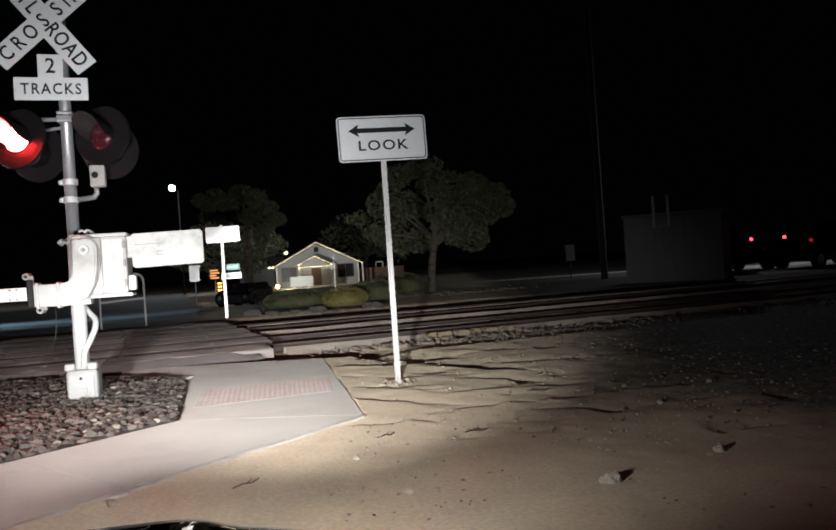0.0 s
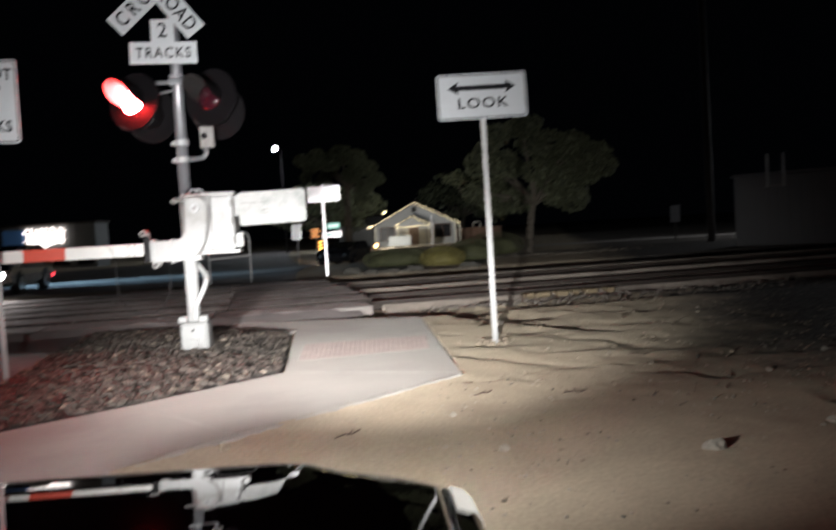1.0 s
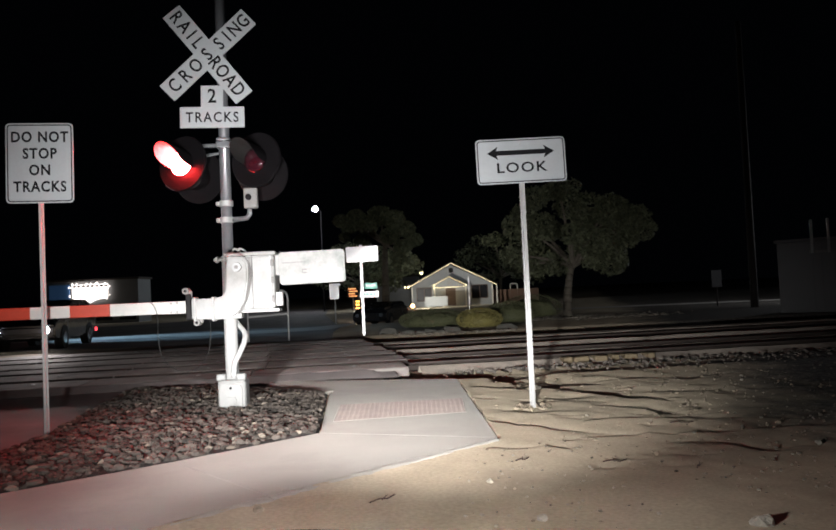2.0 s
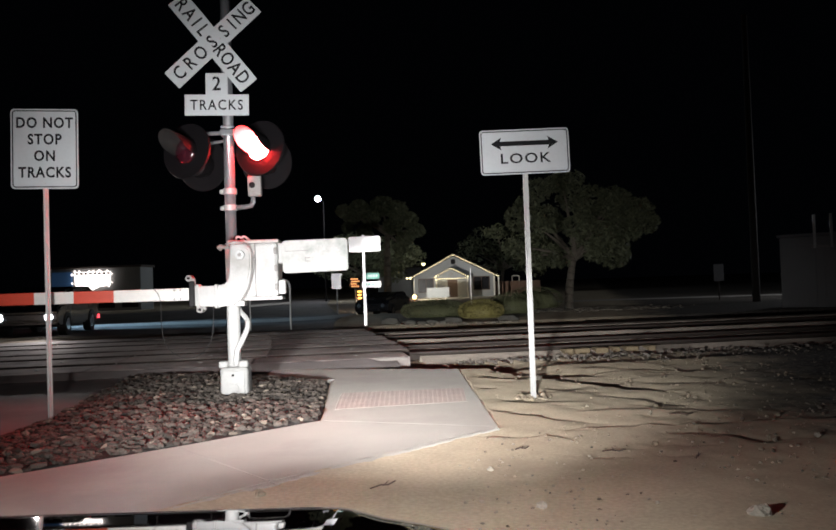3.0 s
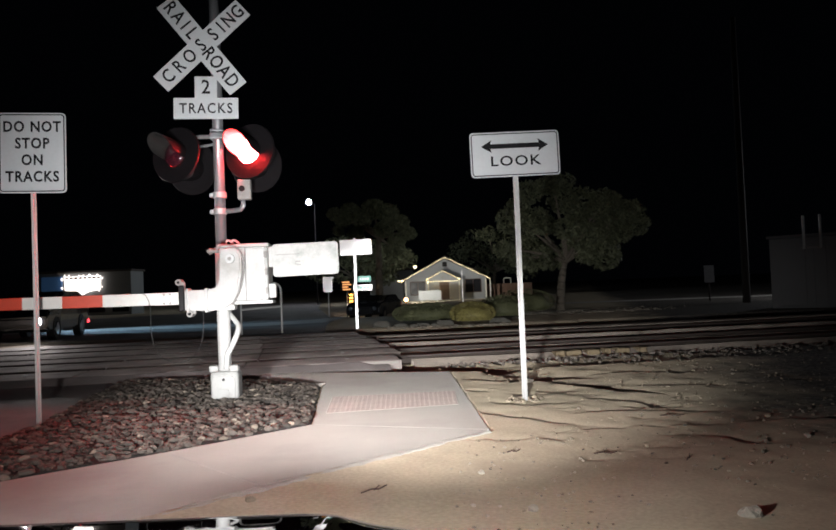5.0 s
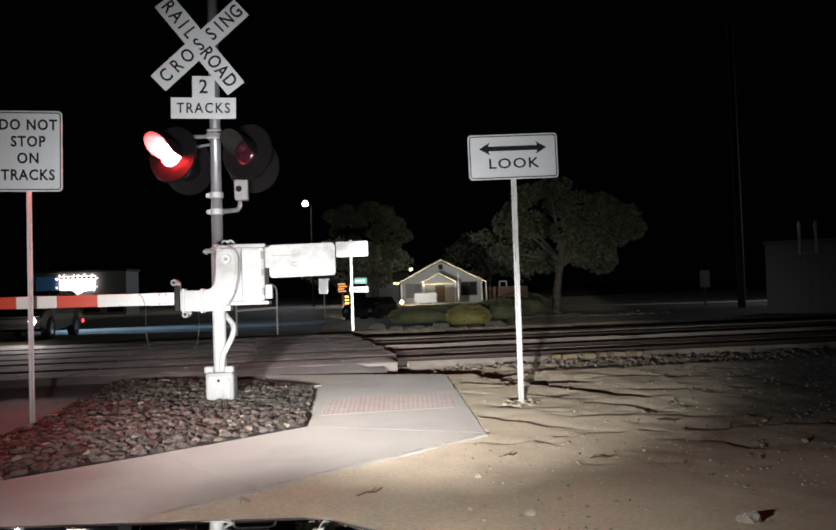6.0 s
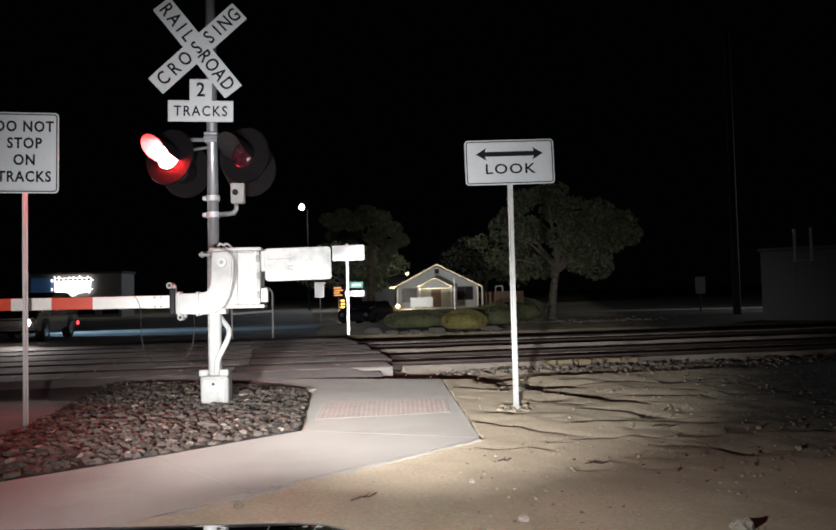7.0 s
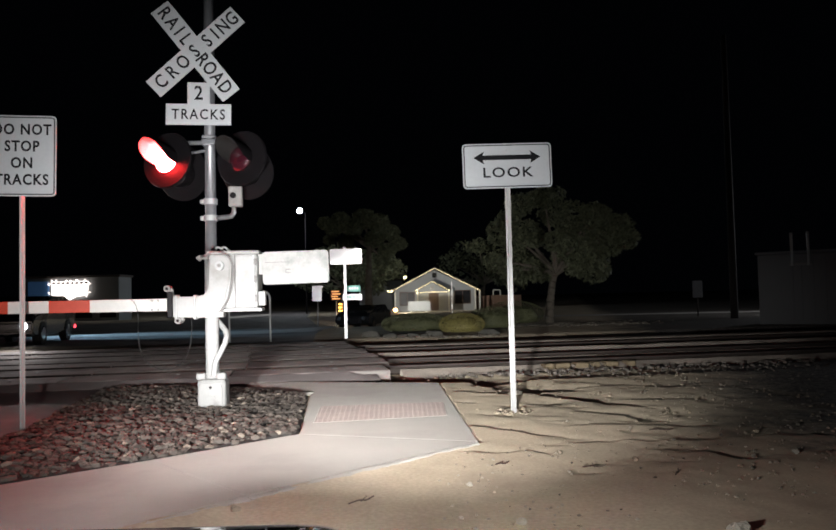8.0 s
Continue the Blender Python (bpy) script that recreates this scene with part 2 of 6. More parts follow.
def spread_gravel(m, colour):
    """Grey gravel takes over the dirt towards the far right side of the lot."""
    nt = m.node_tree
    link = nt.links.new
    bsdf = nt.nodes["Principled BSDF"]
    before = bsdf.inputs["Base Color"].links[0].from_socket

    def calc(op, a, b):
        n = nt.nodes.new("ShaderNodeMath")
        n.operation = op
        for k, v in enumerate((a, b)):
            if isinstance(v, (int, float)):
                n.inputs[k].default_value = v
            else:
                link(v, n.inputs[k])
        return n.outputs[0]

    co = nt.nodes.new("ShaderNodeTexCoord")
    xyz = nt.nodes.new("ShaderNodeSeparateXYZ")
    link(co.outputs["Object"], xyz.inputs[0])
    edge = calc("MAXIMUM", calc("ADD", calc("MULTIPLY", xyz.outputs["Y"], 0.22), 1.15), calc("ADD", calc("MULTIPLY", xyz.outputs["Y"], -0.5), 5.4))
    wav = nt.nodes.new("ShaderNodeTexNoise")
    wav.inputs["Scale"].default_value, wav.inputs["Detail"].default_value, wav.inputs["Roughness"].default_value = 1.1, 8, 0.7
    link(co.outputs["Object"], wav.inputs["Vector"])
    past = calc("ADD", calc("SUBTRACT", xyz.outputs["X"], edge), calc("MULTIPLY", calc("SUBTRACT", wav.outputs["Fac"], 0.5), 4.5))
    ramp = nt.nodes.new("ShaderNodeMapRange")
    ramp.interpolation_type = "SMOOTHSTEP"
    ramp.inputs["From Min"].default_value, ramp.inputs["From Max"].default_value = -0.4, 1.6
    link(past, ramp.inputs["Value"])
    grit = nt.nodes.new("ShaderNodeTexVoronoi")
    grit.inputs["Scale"].default_value = 26
    link(co.outputs["Object"], grit.inputs["Vector"])
    tone = nt.nodes.new("ShaderNodeMapRange")
    tone.inputs["To Min"].default_value, tone.inputs["To Max"].default_value = 0.45, 1.5
    sep = nt.nodes.new("ShaderNodeSeparateColor")
    link(grit.outputs["Color"], sep.inputs[0])
    link(sep.outputs[0], tone.inputs["Value"])
    grey = nt.nodes.new("ShaderNodeVectorMath")
    grey.operation = "SCALE"
    grey.inputs[0].default_value = colour
    link(tone.outputs[0], grey.inputs["Scale"])
    mix = nt.nodes.new("ShaderNodeMix")
    mix.data_type = "RGBA"
    link(ramp.outputs[0], mix.inputs["Factor"])
    link(before, mix.inputs["A"])
    link(grey.outputs[0], mix.inputs["B"])
    link(mix.outputs["Result"], bsdf.inputs["Base Color"])


spread_gravel(DIRT, (0.11, 0.10, 0.09))


# ---- building helpers ----
def thing(name, at, label, category, group="", kind="", turn=0.0):
    ob = new(name)
    ob.empty_display_size = 0.2
    ob.location = at
    ob.rotation_euler = (0, 0, radians(turn))
    ob["turn"] = turn
    return tagged(ob, label, category, group, kind)


def base_of(ob):
    m = Matrix.Identity(4)
    while ob is not None:
        m = ob.matrix_basis @ m
        ob = ob.parent
    return m


def finish(name, mesh, mats, parent=None, label="", smooth=False):
    for m in mats if isinstance(mats, (list, tuple)) else [mats]:
        mesh.materials.append(m)
    if smooth:
        mesh.shade_smooth()
    ob = new(name, mesh)
    if parent is not None:
        mesh.transform(base_of(parent).inverted())
        ob.parent = parent
    if label:
        ob["label"] = label
    return ob


def part(name, bm, mats, parent=None, label="", smooth=False):
    """One bmesh, made in world metres, as one mesh object under its thing."""
    bmesh.ops.recalc_face_normals(bm, faces=bm.faces[:])
    mesh = bpy.data.meshes.new(name)
    bm.to_mesh(mesh)
    bm.free()
    return finish(name, mesh, mats, parent, label, smooth)


def box(bm, centre, size, turn=0.0, bevel=0.0, m=None, mat=0):
    r = bmesh.ops.create_cube(bm, size=1.0)
    vs = r["verts"]
    bmesh.ops.scale(bm, vec=size, verts=vs)
    if bevel:
        es = list({e for v in vs for e in v.link_edges})
        g = bmesh.ops.bevel(bm, geom=es, offset=bevel, segments=2, affect="EDGES", profile=0.5)
        vs = list({v for f in g["faces"] for v in f.verts} | {v for v in vs if v.is_valid})
    mm = Matrix.Translation(centre) @ (m or pose(0, 0, 0, 0, 0, turn))
    bmesh.ops.transform(bm, matrix=mm, verts=vs)
    for f in {f for v in vs for f in v.link_faces}:
        f.material_index = mat
    return bm


def rod(bm, a, b, r0, r1=None, seg=12, mat=0):
    a, b = Vector(a), Vector(b)
    r1 = r0 if r1 is None else r1
    d = b - a
    m = Matrix.Translation((a + b) / 2) @ d.to_track_quat("Z", "Y").to_matrix().to_4x4()
    res = bmesh.ops.create_cone(bm, cap_ends=True, segments=seg, radius1=r0, radius2=r1, depth=d.length, matrix=m)
    for f in {f for v in res["verts"] for f in v.link_faces}:
        f.material_index = mat
    return bm


def pipe(bm, pts, r, seg=8):
    """A bent tube through the points."""
    pts = [Vector(p) for p in pts]
    rings = []
    for i, p in enumerate(pts):
        d = (pts[min(i + 1, len(pts) - 1)] - pts[max(i - 1, 0)]).normalized()
        q = d.to_track_quat("Z", "Y")
        rings.append([bm.verts.new(p + q @ Vector((r * math.cos(k * 2 * math.pi / seg), r * math.sin(k * 2 * math.pi / seg), 0))) for k in range(seg)])
    for a, b in zip(rings, rings[1:]):
        for k in range(seg):
            bm.faces.new((a[k], a[(k + 1) % seg], b[(k + 1) % seg], b[k]))
    bm.faces.new(rings[0])
    bm.faces.new(rings[-1])
    return bm


def through_points(pts, n=6):
    """A smooth line through the points."""
    pts = [Vector(p) for p in pts]
    ext = [pts[0] * 2 - pts[1]] + pts + [pts[-1] * 2 - pts[-2]]
    out = []
    for p, q, r, s in zip(ext, ext[1:], ext[2:], ext[3:]):
        for k in range(n):
            t = k / n
            out.append(0.5 * (2 * q + (r - p) * t + (2 * p - 5 * q + 4 * r - s) * t * t + (3 * q - p - 3 * r + s) * t ** 3))
    return out + [pts[-1]]


def arc(a, c, b, n=10):
    """Points of a curve from a to b that bends toward c."""
    a, b, c = Vector(a), Vector(b), Vector(c)
    return [(1 - t) ** 2 * a + 2 * t * (1 - t) * c + t * t * b for t in (i / n for i in range(n + 1))]


def slab(bm, outline, thick, m, mat=0):
    """A flat plate from an outline in its own x and z, thick along y, placed by m."""
    front = [bm.verts.new(m @ Vector((x, -thick / 2, z))) for x, z in outline]
    back = [bm.verts.new(m @ Vector((x, thick / 2, z))) for x, z in outline]
    n = len(outline)
    fs = [bm.faces.new(front), bm.faces.new(back[::-1])]
    for i in range(n):
        fs.append(bm.faces.new((front[i], back[i], back[(i + 1) % n], front[(i + 1) % n])))
    for f in fs:
        f.material_index = mat
    return bm


def rounded(w, h, r, n=5):
    pts = []
    for cx, cz, a0 in ((w / 2 - r, h / 2 - r, 0), (-w / 2 + r, h / 2 - r, 90), (-w / 2 + r, -h / 2 + r, 180), (w / 2 - r, -h / 2 + r, 270)):
        for i in range(n + 1):
            a = radians(a0 + 90 * i / n)
            pts.append((cx + r * math.cos(a), cz + r * math.sin(a)))
    return pts


def ring_plate(bm, outer, inner, thick, m, mat=0):
    """A border: the strip between two outlines of the same number of points."""
    n = len(outer)
    rows = []
    for pts, y in ((outer, -thick / 2), (inner, -thick / 2), (inner, thick / 2), (outer, thick / 2)):
        rows.append([bm.verts.new(m @ Vector((x, y, z))) for x, z in pts])
    for a, b in zip(rows, rows[1:] + rows[:1]):
        for i in range(n):
            bm.faces.new((a[i], a[(i + 1) % n], b[(i + 1) % n], b[i])).material_index = mat
    return bm


def words(name, text, size, m, mat, parent, stretch=1.0, weight=0.0, space=1.0):
    """Raised lettering in the built-in font, upright in its own x and z, facing -y."""
    cu = bpy.data.curves.new(name, "FONT")
    cu.body, cu.size, cu.align_x, cu.align_y = text, size, "CENTER", "CENTER"
    cu.extrude, cu.offset, cu.space_character, cu.resolution_u = 0.0012, weight, space, 3
    tmp = bpy.data.objects.new(name, cu)
    scene.collection.objects.link(tmp)
    bpy.context.view_layer.update()
    mesh = bpy.data.meshes.new_from_object(tmp.evaluated_get(bpy.context.evaluated_depsgraph_get()))
    bpy.data.objects.remove(tmp)
    bpy.data.curves.remove(cu)
    mesh.transform(m @ pose(0, 0, 0, 90) @ Matrix.Diagonal((stretch, 1, 1, 1)))
    if len(text) == 1:
        return finish(name, mesh, mat, parent)
    # one mesh for each letter
    co = [v.co.copy() for v in mesh.vertices]
    root = list(range(len(co)))

    def top(i):
        while root[i] != i:
            root[i] = root[root[i]]
            i = root[i]
        return i

    for e in mesh.edges:
        root[top(e.vertices[0])] = top(e.vertices[1])
    letters = collections.defaultdict(list)
    for f in mesh.polygons:
        letters[top(f.vertices[0])].append(list(f.vertices))
    for faces in letters.values():
        ids = sorted({i for f in faces for i in f})
        back = {i: k for k, i in enumerate(ids)}
        me = bpy.data.meshes.new("letter")
        me.from_pydata([co[i] for i in ids], [], [[back[i] for i in f] for f in faces])
        finish("letter", me, mat, parent)


def inside(x, y, poly):
    """Which of the points lie in the outline."""
    res = np.zeros(np.shape(x), bool)
    for (x0, y0), (x1, y1) in zip(poly, poly[1:] + poly[:1]):
        if y0 == y1:
            continue
        res ^= ((y0 > y) != (y1 > y)) & (x < (x1 - x0) * (y - y0) / (y1 - y0) + x0)
    return res


def away(x, y, line):
    """Distance of the points from a polyline."""
    d = np.full(np.shape(x), 1e9)
    for (x0, y0), (x1, y1) in zip(line, line[1:]):
        t = np.clip(((x - x0) * (x1 - x0) + (y - y0) * (y1 - y0)) / ((x1 - x0) ** 2 + (y1 - y0) ** 2), 0, 1)
        d = np.minimum(d, np.hypot(x - x0 - t * (x1 - x0), y - y0 - t * (y1 - y0)))
    return d


def lumps(x, y, scale, seed):
    """Smooth value noise, from a table of random numbers."""
    tab = np.random.RandomState(seed).rand(64, 64)
    u, v = x / scale + 1000, y / scale + 1000
    i, j = np.floor(u).astype(int), np.floor(v).astype(int)
    fu, fv = u - i, v - j
    fu, fv = fu * fu * (3 - 2 * fu), fv * fv * (3 - 2 * fv)
    a, b = tab[i % 64, j % 64], tab[(i + 1) % 64, j % 64]
    c, d = tab[i % 64, (j + 1) % 64], tab[(i + 1) % 64, (j + 1) % 64]
    return (a * (1 - fu) + b * fu) * (1 - fv) + (c * (1 - fu) + d * fu) * fv - 0.5


def fall(y):
    """The gentle fall of the land beyond the tracks."""
    return -0.42 * np.clip((np.asarray(y, float) - 22) / 62, 0, 1)


def stone_shape(rng, squash=0.6):
    """A rough pebble of radius about 1: points and faces."""
    bm = bmesh.new()
    bmesh.ops.create_icosphere(bm, subdivisions=1, radius=1.0)
    sx, sy, sz = rng.uniform(0.75, 1.25), rng.uniform(0.75, 1.25), squash * rng.uniform(0.8, 1.2)
    for v in bm.verts:
        k = rng.uniform(0.8, 1.12)
        v.co = Vector((v.co.x * sx * k, v.co.y * sy * k, v.co.z * sz * k))
    co = np.array([v.co[:] for v in bm.verts])
    fa = np.array([[v.index for v in f.verts] for f in bm.faces])
    bm.free()
    return co, fa


def scatter_mesh(name, shapes, places, rng):
    """Many small shapes in one mesh: places are x, y, z, size."""
    cos, fas, n = [], [], 0
    for x, y, z, s in places:
        co, fa = shapes[rng.randrange(len(shapes))]
        a = rng.uniform(0, 6.28)
        c, d = math.cos(a) * s, math.sin(a) * s
        p = np.column_stack((co[:, 0] * c - co[:, 1] * d + x, co[:, 0] * d + co[:, 1] * c + y, co[:, 2] * s + z))
        cos.append(p)
        fas.append(fa + n)
        n += len(co)
    mesh = bpy.data.meshes.new(name)
    mesh.from_pydata(np.concatenate(cos).tolist(), [], np.concatenate(fas).tolist())
    return mesh


# ---- plan: outlines on the ground, in metres ----
WALK_FAR = [(-2.20, 10.15), (-2.30, 11.0), (0.38, 10.32), (0.53, 6.12), (-0.97, 6.66), (-1.23, 9.40)]
WALK_LEG_A = [(-0.97, 6.66), (0.53, 6.12), (-0.99, 4.62), (-1.95, 5.71)]
WALK_LEG_B = [(-1.95, 5.71), (-0.99, 4.62), (-2.0, 3.55), (-3.55, 4.32)]
GRAVEL = [(-1.95, 5.73), (-0.99, 6.70), (-1.25, 9.38), (-2.2, 10.1), (-3.1, 10.6), (-4.2, 10.7), (-3.95, 9.0), (-3.66, 7.3), (-3.62, 6.3), (-3.55, 4.36)]
TRACK_TURN = 9.0
ALONG = Vector((math.cos(radians(TRACK_TURN)), math.sin(radians(TRACK_TURN)), 0))
ACROSS = Vector((-ALONG.y, ALONG.x, 0))
RAILS = (12.55, 13.99, 16.75, 18.19)
BED_NEAR, BED_FAR = 11.35, 21.3
STREET_DIP = 0.36


def on_track(u, v, z=0.0):
    """A place u metres along the tracks and v across them."""
    p = ALONG * u + ACROSS * v
    return Vector((p.x, p.y, z))


def ground():
    def axis(lo, hi, step, outer):
        mid = np.arange(lo, hi + step / 2, step)
        k = np.geomspace(step, outer, 46)
        return np.concatenate((lo - np.cumsum(k)[::-1], mid, hi + np.cumsum(k)))

    xs, ys = axis(-1.6, 6.4, 0.025, 700), axis(2.6, 11.6, 0.025, 700)
    ys = np.unique(np.concatenate((ys, np.arange(14.5, 50, 0.6))))
    X, Y = np.meshgrid(xs, ys)
    Z = fall(Y) - STREET_DIP * np.clip((Y - 34) / 3, 0, 1) * np.clip((47 - Y) / 3, 0, 1) * np.clip((X + 4.9) / 0.6, 0, 1) * np.clip((7 - X) / 3, 0, 1)
    near = np.clip(1.3 - np.hypot(X - 2.5, (Y - 7) * 0.8) / 12, 0, 1)
    Z += near * (0.012 * lumps(X, Y, 1.7, 1) + 0.010 * lumps(X, Y, 0.45, 2) + 0.008 * lumps(X, Y, 0.16, 3) + 0.0014 * lumps(X, Y, 0.09, 5))
    wx = X + 0.10 * lumps(X, Y, 0.35, 7) + 0.05 * lumps(X, Y, 0.12, 8)
    wy = Y + 0.14 * lumps(X, Y, 0.35, 9) + 0.07 * lumps(X, Y, 0.12, 10)
    # small eroded steps: the ground drops past each line and slowly comes back
    steps = (([(0.36, 10.55), (0.75, 10.5), (1.25, 9.3), (1.7, 8.6), (2.5, 7.6)], 0.130, 0.90), ([(0.5, 9.5), (1.1, 9.1), (2.2, 8.6), (3.4, 8.2)], 0.039, 0.38), ([(0.55, 6.95), (0.95, 6.5), (1.25, 6.25)], 0.034, 0.30),
             ([(0.3, 5.8), (0.9, 5.78), (1.1, 5.5)], 0.030, 0.30), ([(1.0, 6.0), (1.8, 6.05), (3.6, 6.2)], 0.025, 0.30), ([(1.4, 6.9), (2.2, 6.7), (3.2, 6.6)], 0.027, 0.30), ([(0.5, 8.5), (0.9, 8.3)], 0.025, 0.30),
             ([(2.0, 7.1), (2.8, 6.9)], 0.030, 0.30), ([(1.0, 5.05), (1.35, 4.98)], 0.025, 0.22), ([(1.6, 7.6), (2.1, 7.3), (2.9, 7.2)], 0.027, 0.30), ([(0.6, 7.6), (1.0, 7.4), (1.5, 7.3)], 0.021, 0.30), ([(2.2, 5.4), (2.9, 5.5)], 0.021, 0.30),
             ([(1.3, 8.0), (2.0, 7.9), (3.0, 7.9)], 0.025, 0.30), ([(0.8, 9.9), (2.2, 9.6), (4.0, 9.7)], 0.043, 0.38), ([(2.6, 4.4), (3.2, 4.5)], 0.021, 0.30))
    pick = random.Random(41)
    small = []
    for _ in range(120):
        x0, y0 = pick.uniform(0.5, 4.2), pick.uniform(4.9, 9.9)
        if x0 < 0.75 or (x0 < 1.6 and pick.random() < 0.4):
            x0 += 0.35
        run, slope = pick.uniform(0.12, 0.55) * (0.5 + y0 / 12), pick.uniform(-0.5, 0.15)
        small.append(([(x0, y0), (x0 + run * 0.5, y0 + run * slope * 0.5 + pick.uniform(-0.05, 0.05)), (x0 + run, y0 + run * slope)], pick.uniform(0.012, 0.032), pick.uniform(0.08, 0.22)))
    for line, deep, back in steps + tuple(small):
        lx, ly = [p[0] for p in line], [p[1] for p in line]
        s = wy - np.interp(wx, lx, ly)
        ends = np.clip((wx - lx[0]) / 0.12, 0, 1) * np.clip((lx[-1] - wx) / 0.25, 0, 1) * np.clip(0.75 + 1.4 * lumps(X, Y, 0.28, 17), 0.45 if deep > 0.1 else 0.0, 1.2)
        Z -= deep * ends * np.where(s > 0, np.exp(-np.maximum(s, 0) / back), np.exp(np.minimum(s, 0) / 0.012))
    Z += 0.020 * np.exp(-away(X, Y, [(0.56, 6.1), (-0.98, 4.56), (-2.02, 3.48)]) / 0.12)
    # washed-out strip before the rails, and the bed of the tracks
    v = X * ACROSS.x + Y * ACROSS.y
    u = X * ALONG.x + Y * ALONG.y
    lip = 10.12 + 0.10 * lumps(X, Y, 0.5, 12) + 0.05 * lumps(X, Y, 0.15, 13)
    trench = np.clip((v - lip) / 0.05, 0, 1) * np.clip((11.36 - v) / 0.05, 0, 1) * (X > -2.6)
    deep = np.interp(u, [1.9, 2.5, 4.5, 8.0], [0.20, 0.11, 0.06, 0.03])
    Z -= deep * trench
    bed = (v > BED_NEAR) & (v < BED_FAR)
    Z = np.where(bed, fall(Y) - 0.10 - 0.16 * (v > 18.35), Z)
    for poly in (WALK_FAR, WALK_LEG_A, WALK_LEG_B, GRAVEL):
        Z = np.where(inside(X, Y, poly), -0.10, Z)
    road = (X < np.interp(Y, [-30, 4.3, 7.3, 10.8, 60], [-3.3, -3.55, -3.66, -4.2, -10])) & (Y < 11.2)
    Z = np.where(road, -0.08, Z)
    mesh = bpy.data.meshes.new("ground")
    ny, nx = X.shape
    idx = np.arange(ny * nx).reshape(ny, nx)
    faces = np.stack((idx[:-1, :-1], idx[:-1, 1:], idx[1:, 1:], idx[1:, :-1]), -1).reshape(-1, 4)
    mesh.from_pydata(np.stack((X, Y, Z), -1).reshape(-1, 3).tolist(), [], faces.tolist())
    tagged(finish("ground", mesh, DIRT, smooth=True), "pale sandy dirt with washed-out cracks and pebbles", "ground", kind="structure")


def flat(bm, outline, top, bottom):
    """A horizontal slab from an outline, with a small bevel round its upper edge."""
    n = len(outline)
    c = Vector((sum(p[0] for p in outline) / n, sum(p[1] for p in outline) / n, 0))
    rows = []
    for z, inset in ((bottom, 0), (top - 0.004, 0), (top, 0.004)):
        ring = []
        for x, y in outline:
            d = (c - Vector((x, y, 0))).normalized() * inset
            ring.append(bm.verts.new((x + d.x, y + d.y, z)))
        rows.append(ring)
    for a, b in zip(rows, rows[1:]):
        for i in range(n):
            bm.faces.new((a[i], a[(i + 1) % n], b[(i + 1) % n], b[i]))
    bm.faces.new(rows[-1])
    return bm


def roadway():
    bm = bmesh.new()
    left, right = [], []
    for y, xr in ((-30, -3.3), (4.3, -3.55), (6.3, -3.64), (7.3, -3.68), (9.0, -3.97), (10.7, -4.22), (10.72, -2.32), (11.25, -2.35)):
        right.append(bm.verts.new((xr, y, 0.006)))
        left.append(bm.verts.new((-24, y, 0.006)))
    for i in range(len(right) - 1):
        bm.faces.new((left[i], right[i], right[i + 1], left[i + 1]))
    tagged(part("road", bm, ASPHALT), "dark worn asphalt road up to the crossing", "road", kind="structure")
    # the road goes on beyond the rails and meets a cross street
    bm = bmesh.new()
    pts = [(-26, 23.5), (-2.6, 20.6), (-3.2, 26), (-3.4, 30), (-8, 60), (-14, 110), (-24, 110), (-19, 60), (-30, 36), (-60, 36), (-60, 25)]
    vs = [bm.verts.new((x, y, float(fall(y)) + 0.02)) for x, y in pts]
    bmesh.ops.triangulate(bm, faces=[bm.faces.new(vs)])
    tagged(part("road_beyond", bm, ASPHALT), "dark asphalt road on the far side of the tracks", "road", kind="structure")
    bm = bmesh.new()
    pts = [(7.0, 43.2), (30, 41.5), (60, 40), (60, 43), (30, 44.5), (7.0, 46.4)]
    vs = [bm.verts.new((x, y, float(fall(y)) + 0.03)) for x, y in pts]
    bm.faces.new(vs)
    tagged(part("pavement_beyond", bm, CURB), "pale concrete strip beyond the tracks", "pavement", kind="structure")
    # paler patch cut to the outline of the blue light streak
    bm = bmesh.new()
    vs = [bm.verts.new((x, y, float(fall(y)) + 0.035)) for x, y in ((-16, 28.2), (-9.5, 27.5), (-5.5, 26.9), (-3.6, 28.0), (-3.1, 33.0), (-3.6, 34.5), (-4.6, 31.5), (-6.5, 30.2), (-10, 30.4), (-16, 30.9))]
    bm.faces.new(vs)
    tagged(part("pavement_streak", bm, CURB), "pale concrete patch in the outline of the blue light streak", "pavement", kind="structure")
    bm = bmesh.new()
    vs = [bm.verts.new((x, y, float(fall(y)) + 0.03)) for x, y in ((16.5, 27.2), (44, 25.5), (44, 37.0), (16.5, 36.0))]
    bm.faces.new(vs)
    tagged(part("pavement_parking", bm, CURB), "pale concrete apron under parked trucks", "pavement", kind="structure")


